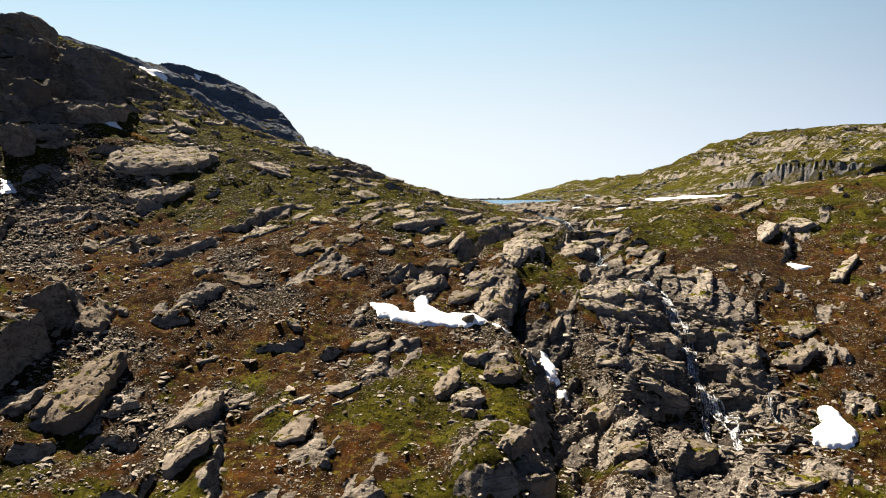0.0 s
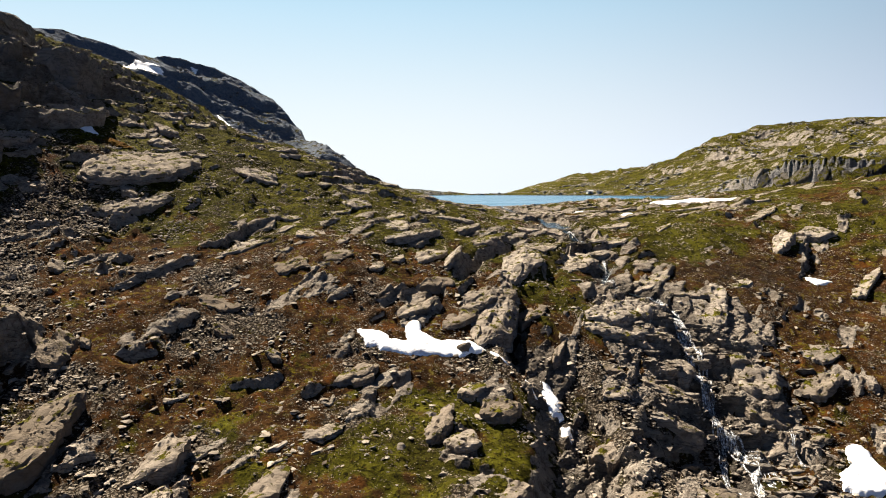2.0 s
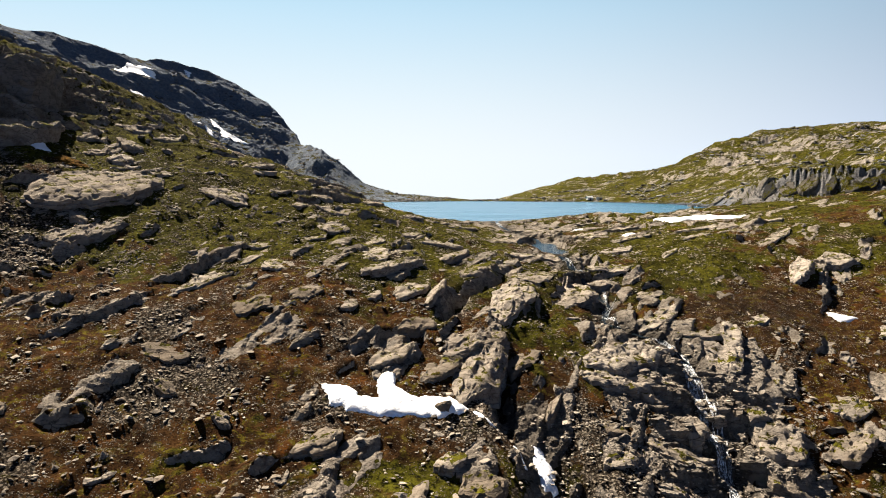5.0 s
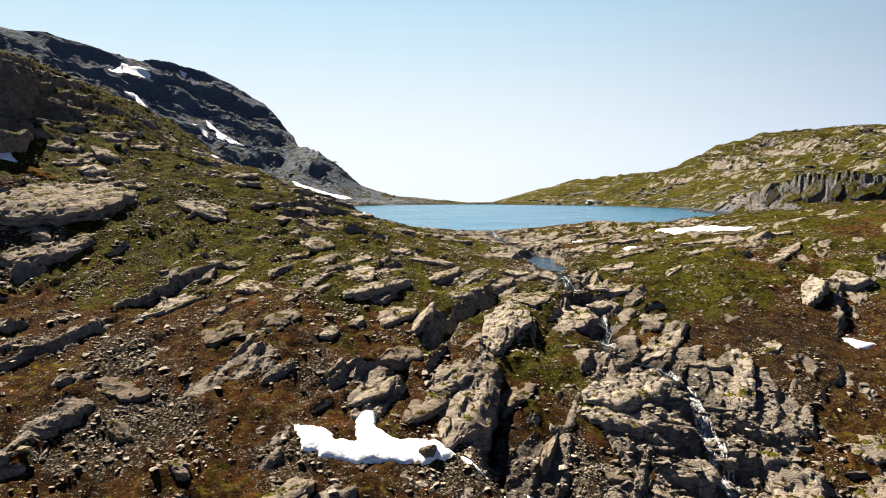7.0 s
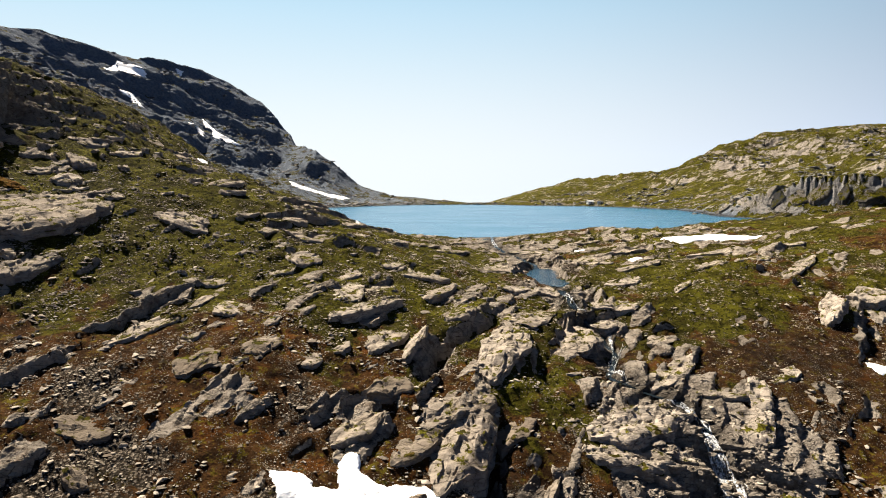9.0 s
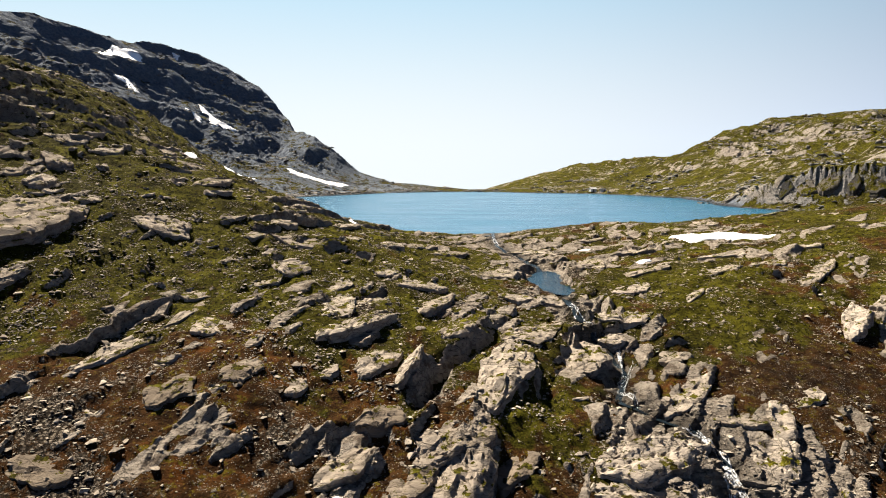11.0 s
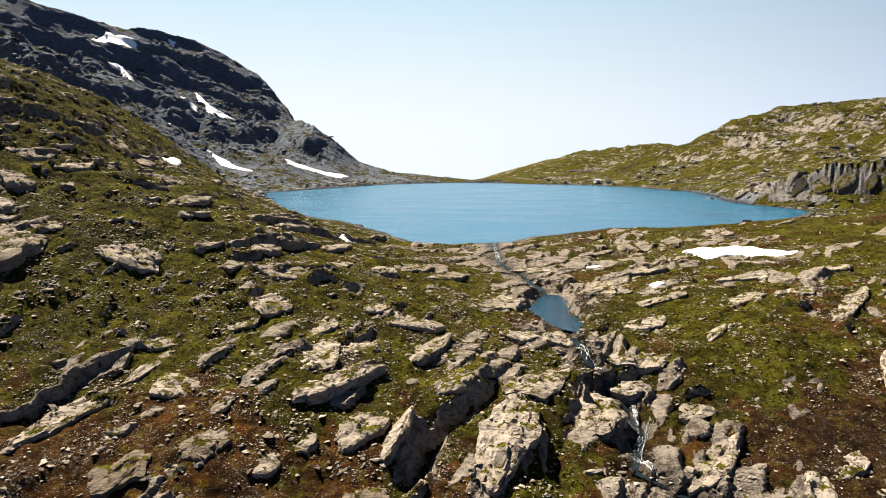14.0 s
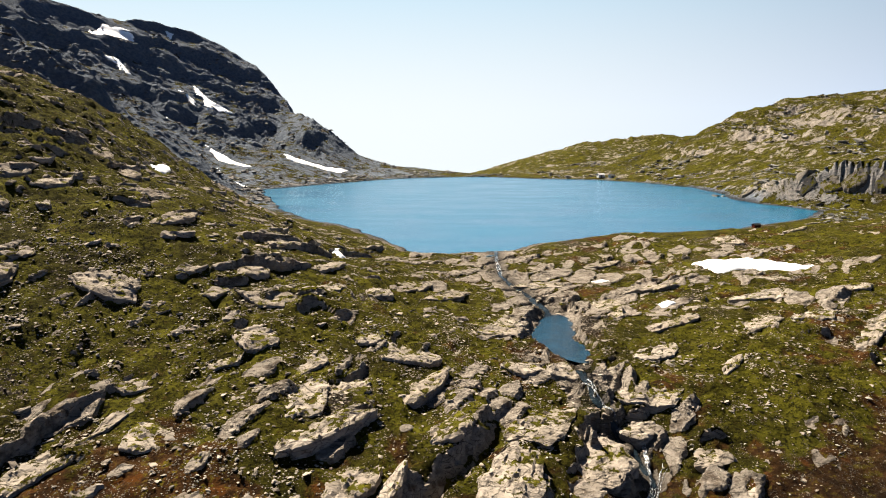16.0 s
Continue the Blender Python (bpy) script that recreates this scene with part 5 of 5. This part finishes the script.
for k, (line, w) in enumerate((
        (((35.1, 167), (36.9, 164.5), (35.9, 157), (33.8, 152.6)), (0.4, 0.9, 0.7, 0.5)),
        (((38.1, 159.7), (35.6, 154), (34.2, 151.2), (35.7, 147.1)), (0.3, 0.6, 0.4)),
        (((31.0, 176), (31.8, 171), (33.5, 168)), (0.3, 0.8, 0.4)),
        (((23.5, 272), (23.0, 258), (22.6, 246)), (0.4, 0.7, 0.3)))):
    for n in range(4):
        moved = [(a + spray.normal(0, 0.3), b + spray.normal(0, 0.3)) for a, b in line]
        ribbon("strand", moved, [v * spray.uniform(0.1, 0.32) for v in w], foam_material, 0.22, rapids, 0.25, False, 0.35, 120 + 4 * k + n)


def box(b, x0, x1, y0, y1, z0, z1):
    bmesh.ops.create_cube(b, size=1.0, matrix=Matrix.Translation(((x0 + x1) / 2, (y0 + y1) / 2, (z0 + z1) / 2)) @ Matrix.Diagonal((x1 - x0, y1 - y0, z1 - z0, 1)))


def part(name, b, material, parent, label=""):
    m = bpy.data.meshes.new(name)
    b.to_mesh(m)
    b.free()
    m.materials.append(material)
    ob = new(name, m)
    ob.parent = parent
    return tagged(ob, label)


def small_hut(x, y, turn, size=0.62, words="small dark red wooden hut on the lake shore", wall=(0.06, 0.014, 0.010), roof=(0.03, 0.026, 0.024)):
    hut = new("hut")
    hut.matrix_world = pose(x, y, ground_at(x, y) - 0.1, 0, 0, turn) @ Matrix.Scale(size, 4)
    tagged(hut, words, "hut")
    b = bmesh.new()
    box(b, -2.2, 2.2, -1.4, 1.4, 0, 1.9)
    part("wall", b, plain_material("wall_boards", wall), hut)
    for side in (-1, 1):
        b = bmesh.new()
        quad = [b.verts.new(p) for p in ((-2.5, 0, 2.75), (2.5, 0, 2.75), (2.5, side * 1.8, 1.75), (-2.5, side * 1.8, 1.75))]
        top = [b.verts.new(p.co + Vector((0, 0, 0.12))) for p in quad]
        b.faces.new(quad)
        b.faces.new(top)
        for k in range(4):
            b.faces.new((quad[k], quad[(k + 1) % 4], top[(k + 1) % 4], top[k]))
        bmesh.ops.recalc_face_normals(b, faces=b.faces)
        part("roof", b, plain_material("roof_boards", roof), hut, "sloping roof side")
    for side in (-1, 1):
        b = bmesh.new()
        tri = [b.verts.new((side * 2.2, yy, zz)) for yy, zz in ((-1.4, 1.9), (1.4, 1.9), (0, 2.7))]
        b.faces.new(tri)
        part("gable", b, plain_material("gable_boards", wall), hut)
    b = bmesh.new()
    box(b, -0.4, 0.4, -1.46, -1.38, 0.05, 1.75)
    part("door", b, plain_material("door_boards", (0.05, 0.03, 0.02)), hut)


small_hut(127.0, 336.5, 12)
small_hut(146.0, 700.0, 20, 1.35, "small white hut on the far shore of the lake", (0.75, 0.75, 0.74), (0.55, 0.55, 0.55))
small_hut(154.0, 693.0, 35, 1.1, "small white hut with a dark roof across the lake", (0.70, 0.70, 0.70), (0.10, 0.10, 0.10))
for x, y, size in ((175.0, 503, 5.0), (179.0, 501, 3.6), (182.0, 499, 2.2)):
    ob = new("islet_rock", pick.choice(SHAPES["rock_slab"]))
    ob.matrix_world = pose(x, y, -0.2, 0, 0, 20 * size) @ Matrix.Diagonal((size * 0.62, size * 0.45, size * 0.32, 1))
    tagged(ob, "low pale rock rising out of the lake", "rock", "rocks in the lake")

lichen = bmesh.new()
bmesh.ops.create_circle(lichen, cap_ends=True, segments=36, radius=1.0)
for v in lichen.verts:
    a = math.atan2(v.co.y, v.co.x)
    grow = 1 + 0.3 * math.sin(3 * a + 1) + 0.18 * math.sin(7 * a)
    v.co.x, v.co.y = -76.0 + 3.2 * grow * math.cos(a), 174.8 + 1.8 * grow * math.sin(a)
me = bpy.data.meshes.new("lichen_patch")
bmesh.ops.triangulate(lichen, faces=lichen.faces[:])
bmesh.ops.subdivide_edges(lichen, edges=lichen.edges[:], cuts=4, use_grid_fill=True)
for v in lichen.verts:
    away = math.hypot((v.co.x + 76.0) / 3.8, (v.co.y - 174.8) / 2.2)
    v.co.z = ground_at(v.co.x, v.co.y) + 0.5 * (1 - away * away) + 0.10 * math.sin(5 * v.co.x) * math.cos(6 * v.co.y)
lichen.to_mesh(me)
lichen.free()
me.materials.append(make_orange_moss())
tagged(new("moss_patch", me), "orange brown moss patch beside the great pale slab", "moss")

# ---- loose boulders and stones ----
def stony(x, y):
    """How many stones lie at a place, 0 to 1."""
    lake = lake_distance(x, y)
    earth, scree = cover(x, y, np.zeros(x.shape))
    patchy = smooth(-0.05, 0.6, fbm(x, y, 7, 3, 131, 0.7))
    d = 0.06 + 0.5 * patchy ** 1.5 + 0.75 * smooth(0.35, 0.8, scree)
    px, py, rx, ry, _ = POOL
    d = d * (np.hypot((x - px) / rx, (y - py) / ry) > 1.05) * (lake > 0.6)
    return np.clip(d, 0, 1)


def strew(count, x0, x1, y0, y1, seed, where=stony):
    r = np.random.RandomState(seed)
    x, y = r.uniform(x0, x1, count * 6), r.uniform(y0, y1, count * 6)
    keep = r.uniform(0, 1, count * 6) < where(x, y)
    return x[keep][:count], y[keep][:count], r


# small chips: convex hulls of a few points
hulls = []
for k in range(24):
    q = np.random.RandomState(300 + k)
    b = bmesh.new()
    for p in q.normal(0, 1, (10, 3)):
        p = p / np.linalg.norm(p) * np.array((1.0, 0.74, 0.32)) * q.uniform(0.75, 1.15)
        b.verts.new(p)
    got = bmesh.ops.convex_hull(b, input=b.verts)
    bmesh.ops.delete(b, geom=[g for g in got["geom_interior"] if isinstance(g, bmesh.types.BMVert)], context="VERTS")
    bmesh.ops.triangulate(b, faces=b.faces[:])
    b.verts.index_update()
    hulls.append((np.array([p.co[:] for p in b.verts]), np.array([[i.index for i in p.verts] for p in b.faces])))
    b.free()


shapes = []
for v, f in hulls:
    me = bpy.data.meshes.new("boulder")
    me.from_pydata(v.tolist(), [], f.tolist())
    me.materials.append(loose_rock_material)
    me.attributes.new("sharp_face", "BOOLEAN", "FACE").data.foreach_set("value", [True] * len(f))
    shapes.append(me)
bx, by, r = strew(300, -105, 110, 72, 250, 77)
for x, y in zip(bx, by):
    s = 0.6 * min(1.9, 0.62 / r.uniform(0.12, 1.0) ** 0.5)
    ob = new("boulder", shapes[r.randint(24)])
    ob.matrix_world = pose(x, y, ground_at(x, y) + 0.15 * s, r.uniform(-10, 10), r.uniform(-10, 10), r.uniform(0, 360)) @ Matrix.Diagonal((s * r.uniform(0.9, 1.5), s * r.uniform(0.7, 1.1), s * r.uniform(0.7, 1.2), 1))
    tagged(ob, ("hand-high" if s < 0.5 else "waist-high") + " loose grey boulder lying " + lie(x, y), "rock", "loose boulders")

def stones(name, label, count, area, sizes, seed, where=stony, material=stone_material):
    """One sheet of loose stones."""
    x, y, r = strew(count, *area, seed, where)
    z = heights(x, y)
    all_v, all_f, start = [], [], 0
    for k in range(len(x)):
        v, f = hulls[r.randint(24)]
        s = min(sizes[1], sizes[0] / r.uniform(0.03, 1.0) ** 0.5)
        a, t = r.uniform(0, 6.28), r.normal(0, 0.15)
        ca, sa, ct, st = math.cos(a), math.sin(a), math.cos(t), math.sin(t)
        w = v * (s, s * r.uniform(0.7, 1.1), s * r.uniform(0.7, 1.3))
        w = np.stack((w[:, 0] * ct - w[:, 2] * st, w[:, 1], w[:, 0] * st + w[:, 2] * ct), 1)
        all_v.append(np.stack((w[:, 0] * ca - w[:, 1] * sa + x[k], w[:, 0] * sa + w[:, 1] * ca + y[k], w[:, 2] + z[k] + 0.12 * s), 1))
        all_f.append(f + start)
        start += len(v)
    v, f = np.concatenate(all_v), np.concatenate(all_f)
    me = bpy.data.meshes.new(name)
    me.vertices.add(len(v))
    me.vertices.foreach_set("co", v.astype(np.float32).ravel())
    me.loops.add(f.size)
    me.loops.foreach_set("vertex_index", f.astype(np.int32).ravel())
    me.polygons.add(len(f))
    me.polygons.foreach_set("loop_start", np.arange(0, f.size, 3, dtype=np.int32))
    me.update(calc_edges=True)
    me.attributes.new("sharp_face", "BOOLEAN", "FACE").data.foreach_set("value", [True] * len(f))
    me.materials.append(material)
    tagged(new(name, me), label, "stones", "", "stuff")


stones("broken_stones", "larger broken stones lying on brown heath", 3200, (-100, 105, 72, 150), (0.26, 0.95), 4)
stones("scattered_stones", "thousands of pale loose stones strewn over the slope", 34000, (-105, 105, 72, 190), (0.11, 0.85), 1)
stones("scree", "grey scree of broken stones below the crags", 8000, (-95, -50, 72, 170), (0.15, 0.9), 2)
stones("stream_stones", "pale stones along the stream and by the lake outlet", 15000, (-70, 105, 165, 290), (0.13, 0.7), 3)


def talus(x, y):
    """Broken rock along the far shores and under the cliff of the bench."""
    lake = lake_distance(x, y)
    edge = np.interp(x, [p[0] for p in BENCH], [p[1] for p in BENCH])
    under = smooth(2, 8, edge - y) * smooth(60, 20, edge - y) * (x > 165)
    bank = smooth(55, 6, lake) * np.where(x < 60, 1.0, 0.45)
    return (lake > 0.8) * np.clip(np.maximum(under, bank) * smooth(-0.5, 0.4, fbm(x, y, 30, 3, 231)), 0, 1)


def knobs(x, y):
    """Bare rock standing out of the far hill."""
    return (lake_distance(x, y) > 4) * smooth(0.0, 0.5, fbm(x, y, 45, 4, 241, 0.6))


def green_slope(x, y):
    return smooth(-0.1, 0.5, fbm(x, y, 8, 3, 251, 0.65)) * (lake_distance(x, y) > 1)


stones("slope_stones", "pale stones strewn over the mossy hillside", 6000, (-190, -20, 165, 310), (0.18, 1.1), 5, green_slope)
stones("shore_talus", "grey broken rock along the far shore of the lake", 3500, (-170, 70, 440, 830), (0.7, 3.6), 6, talus, grey_stone_material)
stones("cliff_talus", "broken stones below the dark cliff by the lake", 2200, (160, 380, 330, 500), (0.5, 2.4), 7, talus, grey_stone_material)
stones("hill_rocks", "grey rock knobs standing out of the far green hill", 3200, (90, 480, 420, 860), (0.9, 5.0), 8, knobs, grey_stone_material)
stones("mountain_rocks", "grey rocks on the ledges of the dark mountain", 3500, (-420, 20, 480, 900), (0.8, 4.0), 9, knobs, grey_stone_material)
stones("dark_rubble", "dark wet rubble round the waterfall", 2200, (28, 62, 92, 140), (0.25, 1.4), 10, lambda x, y: np.exp(-((x - 45) / 14) ** 2 - ((y - 116) / 24) ** 2), wet_rock_material)
stones("turf_stones", "small pale stones lying in moss and heath", 9000, (-70, 25, 138, 200), (0.09, 0.55), 11, green_slope)
